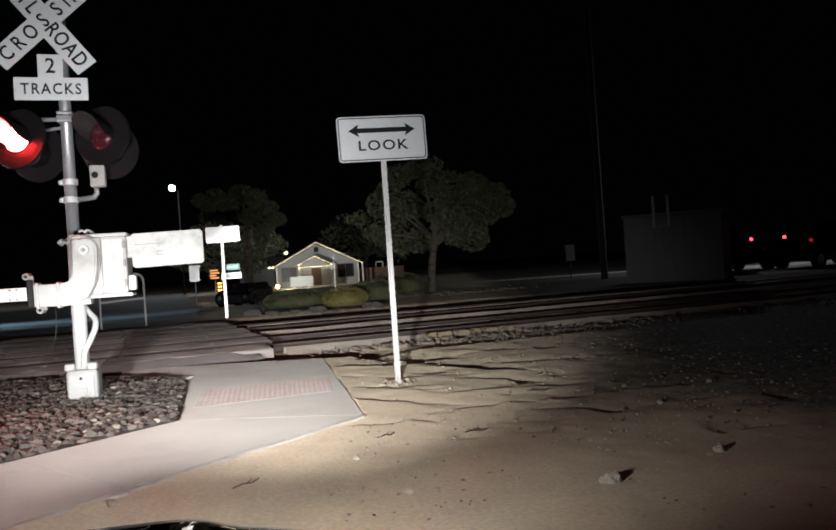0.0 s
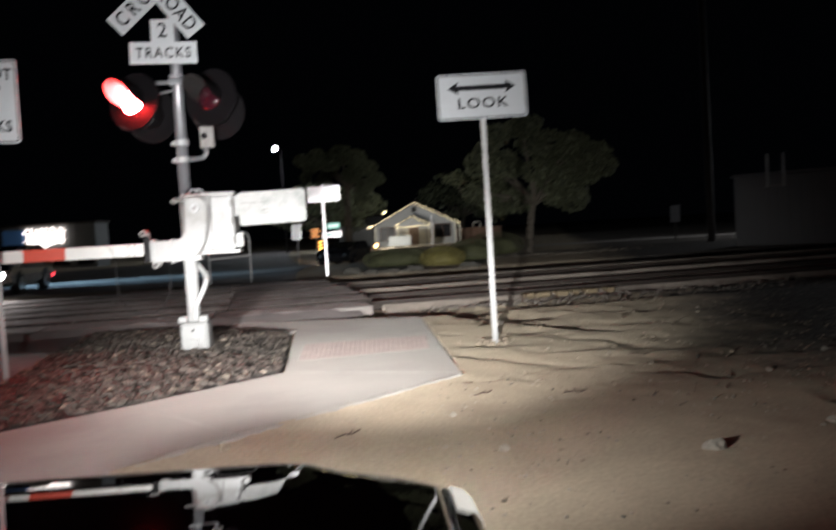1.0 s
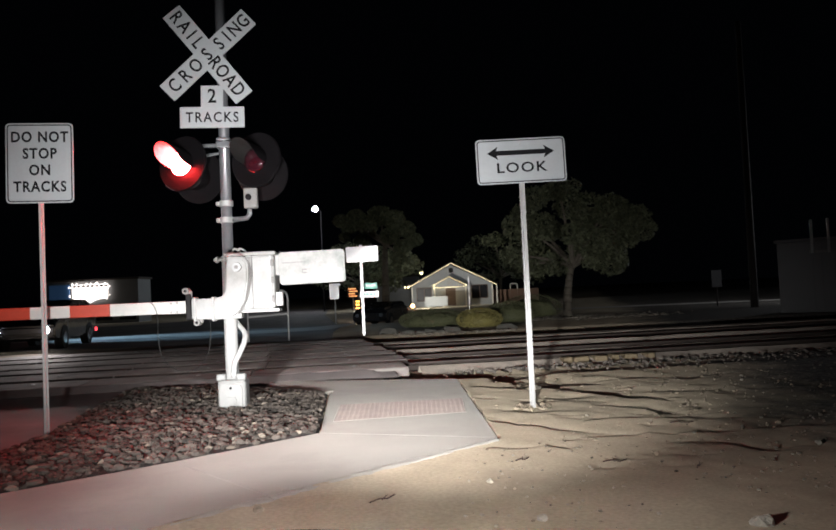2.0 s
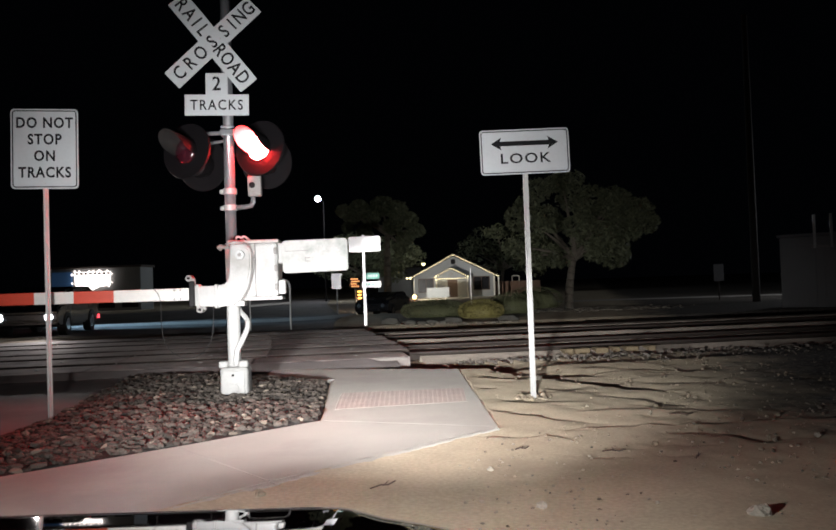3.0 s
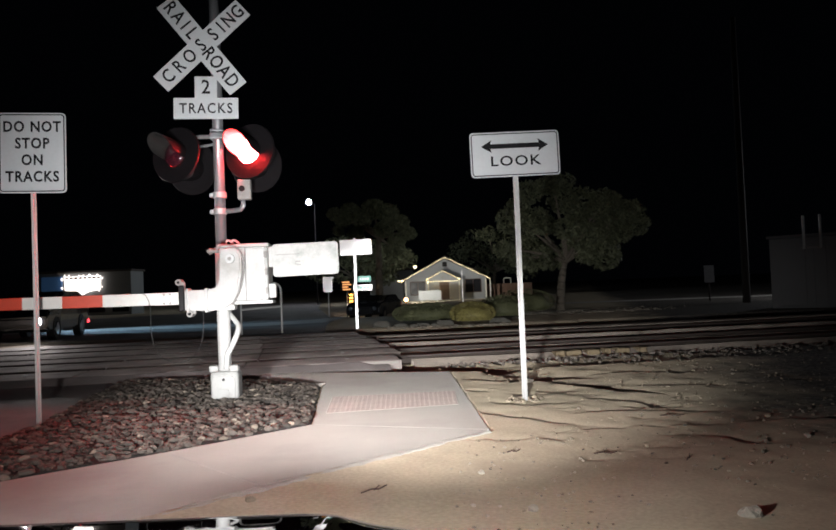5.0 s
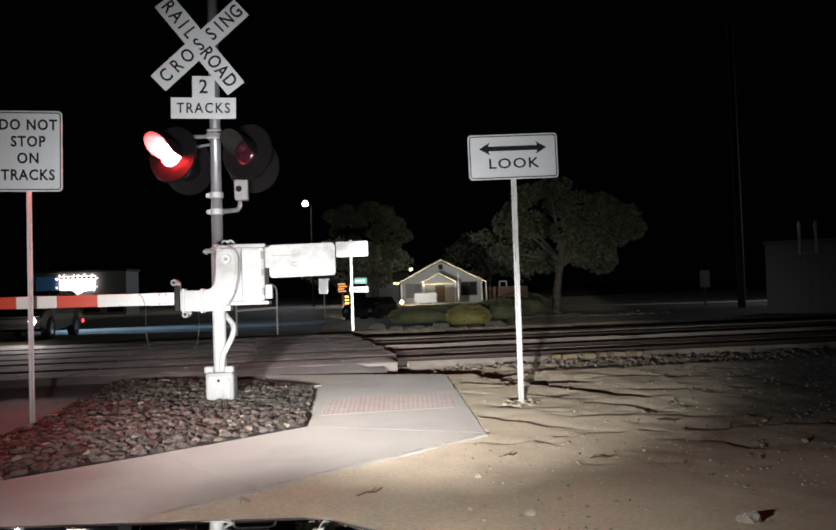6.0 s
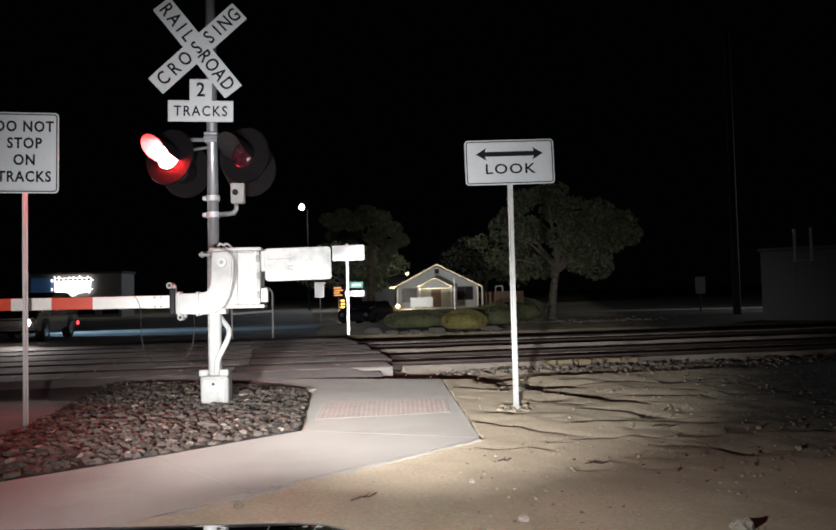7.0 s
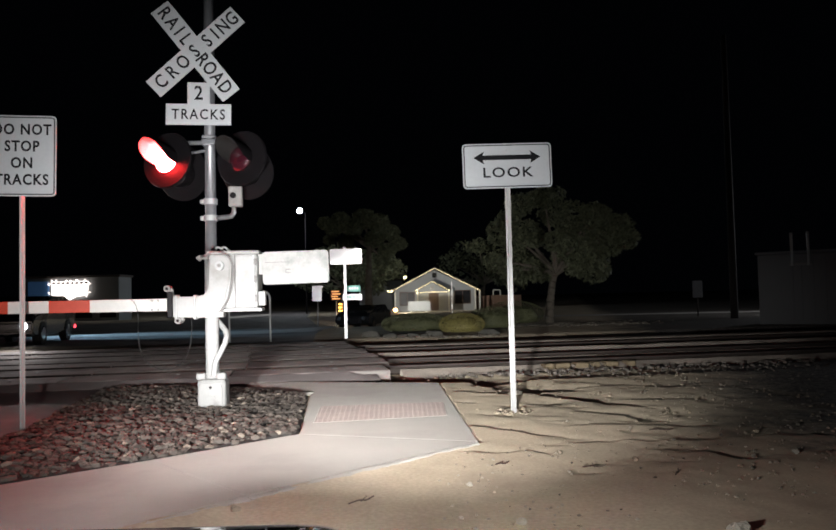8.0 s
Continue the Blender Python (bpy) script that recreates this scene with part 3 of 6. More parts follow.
def sidewalk():
    walkway = tagged(new("pavement"), "pale concrete sidewalk ramp with a tactile panel", "sidewalk", kind="structure")
    for name, poly in (("slab", WALK_FAR), ("slab", WALK_LEG_A), ("slab", WALK_LEG_B)):
        c = [sum(p[k] for p in poly) / len(poly) for k in (0, 1)]
        inner = [(c[0] + (x - c[0]) * 0.9985, c[1] + (y - c[1]) * 0.9985) for x, y in poly]
        part(name, flat(bmesh.new(), inner, 0.012, -0.09), CONCRETE, walkway)
    # pale edging along the dirt side and the back curb, chipped and uneven
    edge_rng = random.Random(19)
    for a, b, w, h in (((0.505, 6.05), (-0.98, 4.56), 0.08, 0.017), ((-0.99, 4.55), (-2.02, 3.48), 0.08, 0.017), ((-1.24, 9.42), (-2.2, 10.16), 0.11, 0.03)):
        bm = bmesh.new()
        d = Vector((b[0] - a[0], b[1] - a[1], 0))
        n = int(d.length / 0.05)
        side = Vector((-d.y, d.x, 0)).normalized()
        rows = []
        for i in range(n + 1):
            c = Vector((a[0], a[1], 0)) + d * (i / n)
            j = [edge_rng.uniform(-1, 1) for _ in range(4)]
            rows.append([bm.verts.new(c + side * q + Vector((0, 0, z))) for q, z in ((-w / 2 + 0.014 * j[0], -0.08), (-w / 2 + 0.014 * j[1], h - 0.008), (-w * 0.2 + 0.008 * j[2], h + 0.003 * j[3]), (w * 0.3, h + 0.002 * j[2]), (w / 2 + 0.012 * j[3], h - 0.007), (w / 2 + 0.014 * j[0], -0.08))])
        for p, q in zip(rows, rows[1:]):
            for i in range(5):
                bm.faces.new((p[i], p[i + 1], q[i + 1], q[i]))
        bm.faces.new(rows[0])
        bm.faces.new(rows[-1])
        part("edging", bm, EDGING, walkway, "pale rough edging")
    # pale worn joints between the slabs
    for a, b in (((-0.95, 6.65), (0.50, 6.13)), ((-1.93, 5.69), (-1.01, 4.64))):
        d = Vector((b[0] - a[0], b[1] - a[1], 0))
        bm = box(bmesh.new(), ((a[0] + b[0]) / 2, (a[1] + b[1]) / 2, 0.004), (d.length, 0.022, 0.020), math.degrees(math.atan2(d.y, d.x)), 0.003)
        part("joint", bm, EDGING, walkway)
    # tactile panel: a recessed frame and raised bars of small domes
    corners = [Vector((-0.98, 8.30, 0)), Vector((0.36, 8.40, 0)), Vector((0.35, 7.45, 0)), Vector((-0.92, 7.22, 0))]
    panel = part("tactile_panel", flat(bmesh.new(), [(c.x, c.y) for c in corners], 0.015, -0.02), TACTILE, walkway, "salmon truncated-dome tactile panel")
    bm = bmesh.new()
    for i in range(26):
        for j in range(15):
            u, v = (i + 0.7) / 26.4, (j + 0.7) / 15.4
            p = (corners[0] * (1 - u) + corners[1] * u) * (1 - v) + (corners[3] * (1 - u) + corners[2] * u) * v
            bmesh.ops.create_cone(bm, cap_ends=True, segments=6, radius1=0.019, radius2=0.011, depth=0.0025, matrix=Matrix.Translation((p.x, p.y, 0.0158)))
    tagged(part("domes", bm, TACTILE, panel), kind="stuff")
    bm = bmesh.new()
    for a, b in zip(corners, corners[1:] + corners[:1]):
        rod(bm, (a.x, a.y, 0.0075), (b.x, b.y, 0.0075), 0.008, seg=6)
    part("panel_frame", bm, CONCRETE, panel)


def tracks():
    # raised concrete panels between and beside the rails, ending just right of the sidewalk
    crossing = tagged(new("crossing_surface"), "worn concrete railroad crossing panels between rails", "crossing", kind="structure")
    spans = ((11.42, 12.37), (12.75, 13.80), (14.18, 15.02), (15.30, 16.57), (16.95, 18.00), (18.39, 19.5))
    ends = (1.52, 1.68, 1.66, 1.6, 1.5, 1.42)
    for (v0, v1), end in zip(spans, ends):
        u = end
        for k in range(7):
            w = 2.38
            c = on_track(u - w / 2, (v0 + v1) / 2)
            bm = bmesh.new()
            top = 0.085 + float(fall(c.y))
            box(bm, (c.x, c.y, top - 0.09), (w - 0.02, v1 - v0, 0.18), TRACK_TURN, 0.015)
            bm.normal_update()
            # panel sides facing the rail gaps are dark, for the shade in the gaps
            for f in bm.faces:
                if v0 > 12 and f.normal.dot(ACROSS) < -0.5:
                    f.material_index = 1
            part("panel", bm, [PANEL, RAIL_AND_GAP_DARK], crossing)
            u -= w
    bm = bmesh.new()
    for v in (12.0, 13.2, 14.6, 16.0, 17.5, 18.9):
        for u in (0.72, -1.66, -4.04):
            p = on_track(u, v, 0.086 + float(fall(v)))
            bmesh.ops.create_cone(bm, cap_ends=True, segments=8, radius1=0.04, radius2=0.03, depth=0.02, matrix=Matrix.Translation(p))
    tagged(part("bolts", bm, GALV, crossing, "bright bolt heads"), kind="stuff")
    # paler strip carries the light on the right end of the panel front
    bm = bmesh.new()
    c = on_track(1.22, 11.395, 0.058)
    box(bm, c, (0.48, 0.06, 0.04), TRACK_TURN, 0.012)
    part("panel_edge", bm, CURB, crossing, "pale strip for the lit front edge of the panel")
    bm = bmesh.new()
    rows = []
    for k in range(80):
        u = 1.30 - 0.22 * k
        ring = []
        for v, z in ((11.02, -0.04), (11.15, 0.02), (11.35, 0.075), (11.43, 0.082)):
            p = on_track(u, v)
            ring.append(bm.verts.new((p.x, p.y, z * (1 if u < 1.0 else 0.5) + 0.02 * float(lumps(np.array(u), np.array(v), 0.2, 31)))))
        rows.append(ring)
    for a, b in zip(rows, rows[1:]):
        for i in range(3):
            bm.faces.new((a[i], a[i + 1], b[i + 1], b[i]))
    part("asphalt_lip", bm, ASPHALT, crossing, "crumbling asphalt lip before the panels")
    # four rails
    for v in RAILS:
        rail = thing("rail", on_track(0, v), "rusty steel rail with a polished head", "rail", "rails of the two tracks")
        prof = [(-0.07, 0), (0.07, 0), (0.07, 0.012), (0.012, 0.03), (0.010, 0.11), (0.037, 0.125), (0.037, 0.155), (-0.037, 0.155), (-0.037, 0.125), (-0.010, 0.11), (-0.012, 0.03), (-0.07, 0.012)]
        bm = bmesh.new()
        rows = []
        for u in range(-60, 61, 4):
            c = on_track(u, v)
            rows.append([bm.verts.new((c.x + ACROSS.x * a, c.y + ACROSS.y * a, b - 0.112 + float(fall(c.y)))) for a, b in prof])
        for a, b in zip(rows, rows[1:]):
            for i in range(len(prof)):
                f = bm.faces.new((a[i], a[(i + 1) % len(prof)], b[(i + 1) % len(prof)], b[i]))
                f.material_index = 1 if i == 6 else 0
        part("rail_bar", bm, [RAIL_AND_GAP_DARK, RAIL_TOP], rail)
    # dirt and ballast fill between the rails, right of the crossing: low berms
    rng = random.Random(5)
    fill = tagged(new("track_bed"), "dirt-covered ballast bed between the rails", "track bed", kind="structure")
    for v0, v1, h in ((11.38, 12.34, 0.005), (12.70, 13.78, 0.0), (14.2, 15.45, 0.055), (15.75, 16.55, 0.0), (16.95, 17.98, 0.035)):
        bm = bmesh.new()
        rows = []
        for k in range(0, 131):
            u = 1.78 + k * 0.22 if k < 60 else 14.78 + (k - 60) * 0.9
            ring = []
            for j in range(9):
                s = j / 8
                v = v0 + (v1 - v0) * s
                p = on_track(u, v)
                rise = min(1, s / 0.86) ** 2.4 if s < 0.95 else 0.0
                z = -0.11 + (h + 0.11) * rise + float(fall(p.y)) + 0.016 * float(lumps(np.array(u), np.array(v), 0.5, 21)) + 0.010 * float(lumps(np.array(u), np.array(v), 0.17, 22))
                ring.append(bm.verts.new((p.x, p.y, z)))
            rows.append(ring)
        for a, b in zip(rows, rows[1:]):
            for i in range(8):
                bm.faces.new((a[i], a[i + 1], b[i + 1], b[i]))
        part("berm", bm, TRACK_DIRT, fill)
    # dusty tie ends lit beside the first rail
    for u, w in ((4.22, 0.16), (4.45, 0.26), (4.80, 0.22), (5.05, 0.14), (5.32, 0.24), (5.66, 0.18)):
        tie = thing("tie_end", on_track(u, 12.08, -0.06), "dusty timber tie end beside the rail", "railroad tie", "tie ends")
        bm = bmesh.new()
        box(bm, on_track(u, 12.08, -0.03), (w * rng.uniform(0.7, 1.1), 0.25, 0.11), TRACK_TURN + rng.uniform(-4, 4), 0.02)
        for v in bm.verts:
            v.co += Vector((rng.uniform(-1, 1), rng.uniform(-1, 1), rng.uniform(-1, 1))) * 0.008
        part("timber", bm, TIMBER, tie)
    # loose ballast along the near side
    shapes = [stone_shape(rng, 0.7) for _ in range(9)]
    places = []
    for _ in range(3000):
        u = 2.3 + 13 * rng.random() ** 1.1
        wide = min(1.0, 0.25 + (u - 2.3) / 5)
        v = rng.gauss(11.62, 0.28) if rng.random() < 0.5 else 12.2 - 2.6 * wide * rng.random() ** 1.5
        p = on_track(u, v)
        places.append((p.x, p.y, (-0.085 if v > 11.36 else -0.014) + rng.uniform(-0.02, 0.012), 0.009 + 0.026 * rng.random() ** 1.8))
    tagged(finish("ballast", scatter_mesh("ballast", shapes, places, rng), BALLAST), "loose grey ballast stones along the rail", "ballast", kind="stuff")


def gravel_bed():
    bed = thing("gravel_bed", (-2.4, 8.0, 0), "bed of dark rounded stones round the signal base", "gravel")
    xs, ys = np.linspace(-4.3, -0.9, 60), np.linspace(4.3, 10.8, 90)
    X, Y = np.meshgrid(xs, ys)
    d = away(X, Y, GRAVEL + GRAVEL[:1])
    ok = inside(X, Y, GRAVEL)
    Z = np.where(ok, 0.01 + 0.055 * (1 - np.exp(-d / 0.5)), -0.1)
    mesh = bpy.data.meshes.new("bed")
    ny, nx = X.shape
    idx = np.arange(ny * nx).reshape(ny, nx)
    keep = ok[:-1, :-1] | ok[1:, 1:] | ok[:-1, 1:] | ok[1:, :-1]
    faces = np.stack((idx[:-1, :-1], idx[:-1, 1:], idx[1:, 1:], idx[1:, :-1]), -1)[keep]
    mesh.from_pydata(np.stack((X, Y, Z), -1).reshape(-1, 3).tolist(), [], faces.reshape(-1, 4).tolist())
    finish("bed", mesh, COBBLE_BED, bed)
    rng = random.Random(8)
    shapes = [stone_shape(rng, 0.62) for _ in range(12)]
    spots = []
    while len(spots) < 9000:
        x, y = rng.uniform(-4.3, -0.9), rng.uniform(4.3, 10.8)
        xa, ya = np.array(x), np.array(y)
        if inside(xa, ya, GRAVEL):
            dd = float(away(xa, ya, GRAVEL + GRAVEL[:1]))
            if dd > 0.03 and math.hypot(x + 2.12, y - 8.2) > 0.16:
                z = 0.01 + 0.055 * (1 - math.exp(-dd / 0.5))
                spots.append((x, y, z + rng.uniform(-0.01, 0.02), 0.015 + 0.033 * rng.random() ** 1.7))
    spots.sort(key=lambda p: p[1])
    big = [p for p in spots if p[3] > 0.040][:300]
    chosen = set(big)
    meshes = []
    for co, fa in shapes:
        me = bpy.data.meshes.new("stone")
        me.from_pydata(co.tolist(), [], fa.tolist())
        me.materials.append(COBBLE)
        pale = me.copy()
        pale.materials[0] = COBBLE_PALE
        meshes.append((me, pale))
    for x, y, z, s in big:
        ob = new("stone", rng.choice(meshes)[1 if rng.random() < 0.12 else 0])
        ob.parent = bed
        ob.matrix_basis = pose(x + 2.4, y - 8.0, z, 0, 0, rng.uniform(0, 360)) @ Matrix.Diagonal((s, s, s, 1))
    rest = [p for p in spots if p not in chosen]
    light = {p for p in rest if rng.random() < 0.05}
    tagged(finish("stone_fill", scatter_mesh("stones", shapes, [p for p in rest if p not in light], rng), COBBLE, bed), kind="stuff")
    tagged(finish("pale_stone_fill", scatter_mesh("pale_stones", shapes, [p for p in rest if p in light], rng), COBBLE_PALE, bed), kind="stuff")


def pebbles():
    rng = random.Random(12)
    shapes = [stone_shape(rng, 0.65) for _ in range(9)]
    places = []
    while len(places) < 1900:
        x, y = rng.uniform(-1.2, 9), 2.8 + 9 * rng.random()
        xa, ya = np.array(x), np.array(y)
        if any(inside(xa, ya, p) for p in (WALK_FAR, WALK_LEG_A, WALK_LEG_B)) or (x < -0.9 and y > 4.5) or x - y < -9.6 or x < -1.8 + 0.1 * y:
            continue
        if rng.random() > 0.05 + 0.16 * max(0, x - 1):
            continue
        places.append((x, y, rng.uniform(-0.012, 0.006), 0.005 + 0.018 * rng.random() ** 4))
    for _ in range(420):
        x, y = rng.uniform(0.1, 4.2), rng.uniform(2.9, 6.0)
        if x > y - 5.4 + 0.1:
            places.append((x, y, rng.uniform(-0.004, 0.004), rng.uniform(0.006, 0.015)))
    tagged(finish("pebbles", scatter_mesh("pebbles", shapes, places, rng), PEBBLE), "scattered pale pebbles on the dirt", "pebbles", kind="stuff")
    clods = []
    while len(clods) < 2600:
        x = rng.uniform(0.2, 8.5)
        y = 3.0 + 8.0 * rng.random()
        xa, ya = np.array(x), np.array(y)
        if any(inside(xa, ya, p) for p in (WALK_FAR, WALK_LEG_A)):
            continue
        near_post = math.exp(-((x - 1.5) ** 2 + (y - 8.3) ** 2) / 2.0)
        if rng.random() > 0.10 + 0.22 * near_post + 0.10 * max(0, x - 1.5):
            continue
        clods.append((x, y, rng.uniform(-0.012, 0.002), 0.005 + 0.017 * rng.random() ** 3))
    for _ in range(28):
        a, r = rng.uniform(0, 6.28), rng.uniform(0.05, 0.2)
        clods.append((1.04 + r * math.cos(a), 7.69 + r * math.sin(a), 0.0, rng.uniform(0.012, 0.03)))
    tagged(finish("clods", scatter_mesh("clods", shapes, clods, rng), CLOD), "small dry clods strewn over the dirt", "clods", kind="stuff")
    # chips are darker than the clods to carry the small stone shadows
    chips = []
    while len(chips) < 420:
        x, y = rng.uniform(0.2, 5.0), rng.uniform(3.2, 9.6)
        if x > y - 5.4 + 0.15:
            chips.append((x, y, 0.002, 0.004 + 0.011 * rng.random() ** 3))
    tagged(finish("chips", scatter_mesh("chips", shapes, chips, rng), CHIP), "stone chips and leaf crumbs on the dirt, dark for their small shadows", "chips", kind="stuff")
    for x, y, turn, long in ((1.22, 5.12, -8, 0.16), (-0.30, 4.42, 35, 0.17), (0.62, 5.28, 12, 0.10), (2.1, 6.4, -15, 0.2), (1.7, 4.9, 60, 0.12)):
        tw = thing("twig", (x, y, 0.0), "short dry brown twig on the dirt", "twig", "loose twigs")
        d = Vector((math.cos(radians(turn)), math.sin(radians(turn)), 0)) * long / 2
        c = Vector((x, y, 0.012))
        bm = pipe(bmesh.new(), [c - d, c - d * 0.2 + Vector((0, 0.012, 0.006)), c + d * 0.4, c + d + Vector((0, 0.02, 0.01))], 0.004, 6)
        rod(bm, c, c + Vector((d.y, d.x, 0.03)) * 0.6, 0.004, 0.002, 5)
        part("stem", bm, DOOR_WOOD, tw)
    for x, y, s, lab in ((1.57, 3.70, 0.050, "fist-sized pale rock on the dirt"), (2.38, 4.02, 0.032, "small grey rock on the dirt"), (0.55, 3.95, 0.026, "small pale stone on the dirt"), (1.25, 8.95, 0.05, "pale stone beside the sign post"),
                         (2.75, 5.45, 0.022, "small pale stone on the dirt"), (-1.0, 4.33, 0.028, "brown clod at the sidewalk edge"), (3.55, 6.1, 0.024, "small pale stone on the dirt"), (0.35, 4.75, 0.02, "small pale stone on the dirt")):
        rk = thing("rock", (x, y, 0.0), lab, "rock", "loose rocks")
        bm = bmesh.new()
        bmesh.ops.create_icosphere(bm, subdivisions=2, radius=1.0)
        for v in bm.verts:
            k = 0.9 + 0.6 * noise.noise(v.co * 1.4 + Vector((x * 7, y * 3, 0)))
            v.co = Vector((x + v.co.x * s * 1.15 * k, y + v.co.y * s * k, s * 0.42 + v.co.z * s * 0.82 * k))
        part("stone_body", bm, CLOD if "clod" in lab else ROCK, rk)


# ---- signs ----
def sign_post(parent, x, y, top, mat, wide=0.062, lean=(0, 0)):
    """A U-channel post: web and two flanges with lips."""
    bm = bmesh.new()
    prof = [(-0.5, 0.3), (-0.5, 0.22), (-0.28, 0.22), (-0.2, -0.3), (0.2, -0.3), (0.28, 0.22), (0.5, 0.22), (0.5, 0.3), (0.22, 0.3), (0.14, -0.2), (-0.14, -0.2), (-0.22, 0.3)]
    rows = []
    for z in (-0.05, top * 0.5, top):
        k = z / top
        rows.append([bm.verts.new((x + lean[0] * k + a * wide, y + lean[1] * k + b * wide, z)) for a, b in prof])
    n = len(prof)
    for a, b in zip(rows, rows[1:]):
        for i in range(n):
            bm.faces.new((a[i], a[(i + 1) % n], b[(i + 1) % n], b[i]))
    bm.faces.new(rows[0])
    bm.faces.new(rows[-1])
    return part("post", bm, mat, parent)


def bolts(parent, m, spots):
    for x, z in spots:
        bm = bmesh.new()
        p, q = m @ Vector((x, 0.0, z)), m @ Vector((x, -0.014, z))
        rod(bm, p, q, 0.009, 0.007, 8)
        part("bolt", bm, GALV, parent)


def look_sign():
    s = thing("look_sign", (1.04, 7.66, 0), "white rectangular look both ways sign on a steel post", "road sign")
    sign_post(s, 1.04, 7.69, 2.62, POST_WHITE, 0.054)
    m = pose(1.035, 7.645, 2.49, 0, -0.9, 3)
    panel = part("sign_panel", slab(bmesh.new(), rounded(0.914, 0.457, 0.038), 0.004, m), SIGN_WHITE, s)
    part("border", ring_plate(bmesh.new(), rounded(0.888, 0.431, 0.030), rounded(0.868, 0.411, 0.022), 0.002, m @ pose(0, -0.0035, 0)), SIGN_BLACK, panel)
    a = [(-0.345, 0.085), (-0.235, 0.150), (-0.25, 0.109), (0.25, 0.109), (0.235, 0.150), (0.345, 0.085), (0.235, 0.020), (0.25, 0.061), (-0.25, 0.061), (-0.235, 0.020)]
    part("arrow", slab(bmesh.new(), a, 0.002, m @ pose(0, -0.0035, 0)), SIGN_BLACK, panel)
    words("lettering", "LOOK", 0.143, m @ pose(0.0, -0.004, -0.072), SIGN_BLACK, panel, 1.20, 0.002, 1.15)
    bolts(panel, m, ((0, 0.165), (0, -0.175)))


def stop_sign():
    s = thing("do_not_stop_sign", (-3.615, 7.12, 0), "white do not stop on tracks sign on a steel post", "road sign")
    sign_post(s, -3.622, 7.15, 2.9, POST_WHITE, 0.050)
    m = pose(-3.595, 7.105, 2.585, 0, 0.6, 8)
    panel = part("sign_panel", slab(bmesh.new(), rounded(0.61, 0.762, 0.038), 0.004, m), SIGN_WHITE, s)
    part("border", ring_plate(bmesh.new(), rounded(0.584, 0.736, 0.030), rounded(0.564, 0.716, 0.022), 0.002, m @ pose(0, -0.0035, 0)), SIGN_BLACK, panel)
    for i, t in enumerate(("DO NOT", "STOP", "ON", "TRACKS")):
        words("lettering", t, 0.140, m @ pose(0.0, -0.004, 0.245 - 0.158 * i), SIGN_BLACK, panel, 0.84, 0.0035, 1.14)
    bolts(panel, m, ((0, 0.33), (0, -0.33)))


# ---- crossing signal with its gate ----
MAST = Vector((-2.12, 8.2, 0))
ROTORS = []


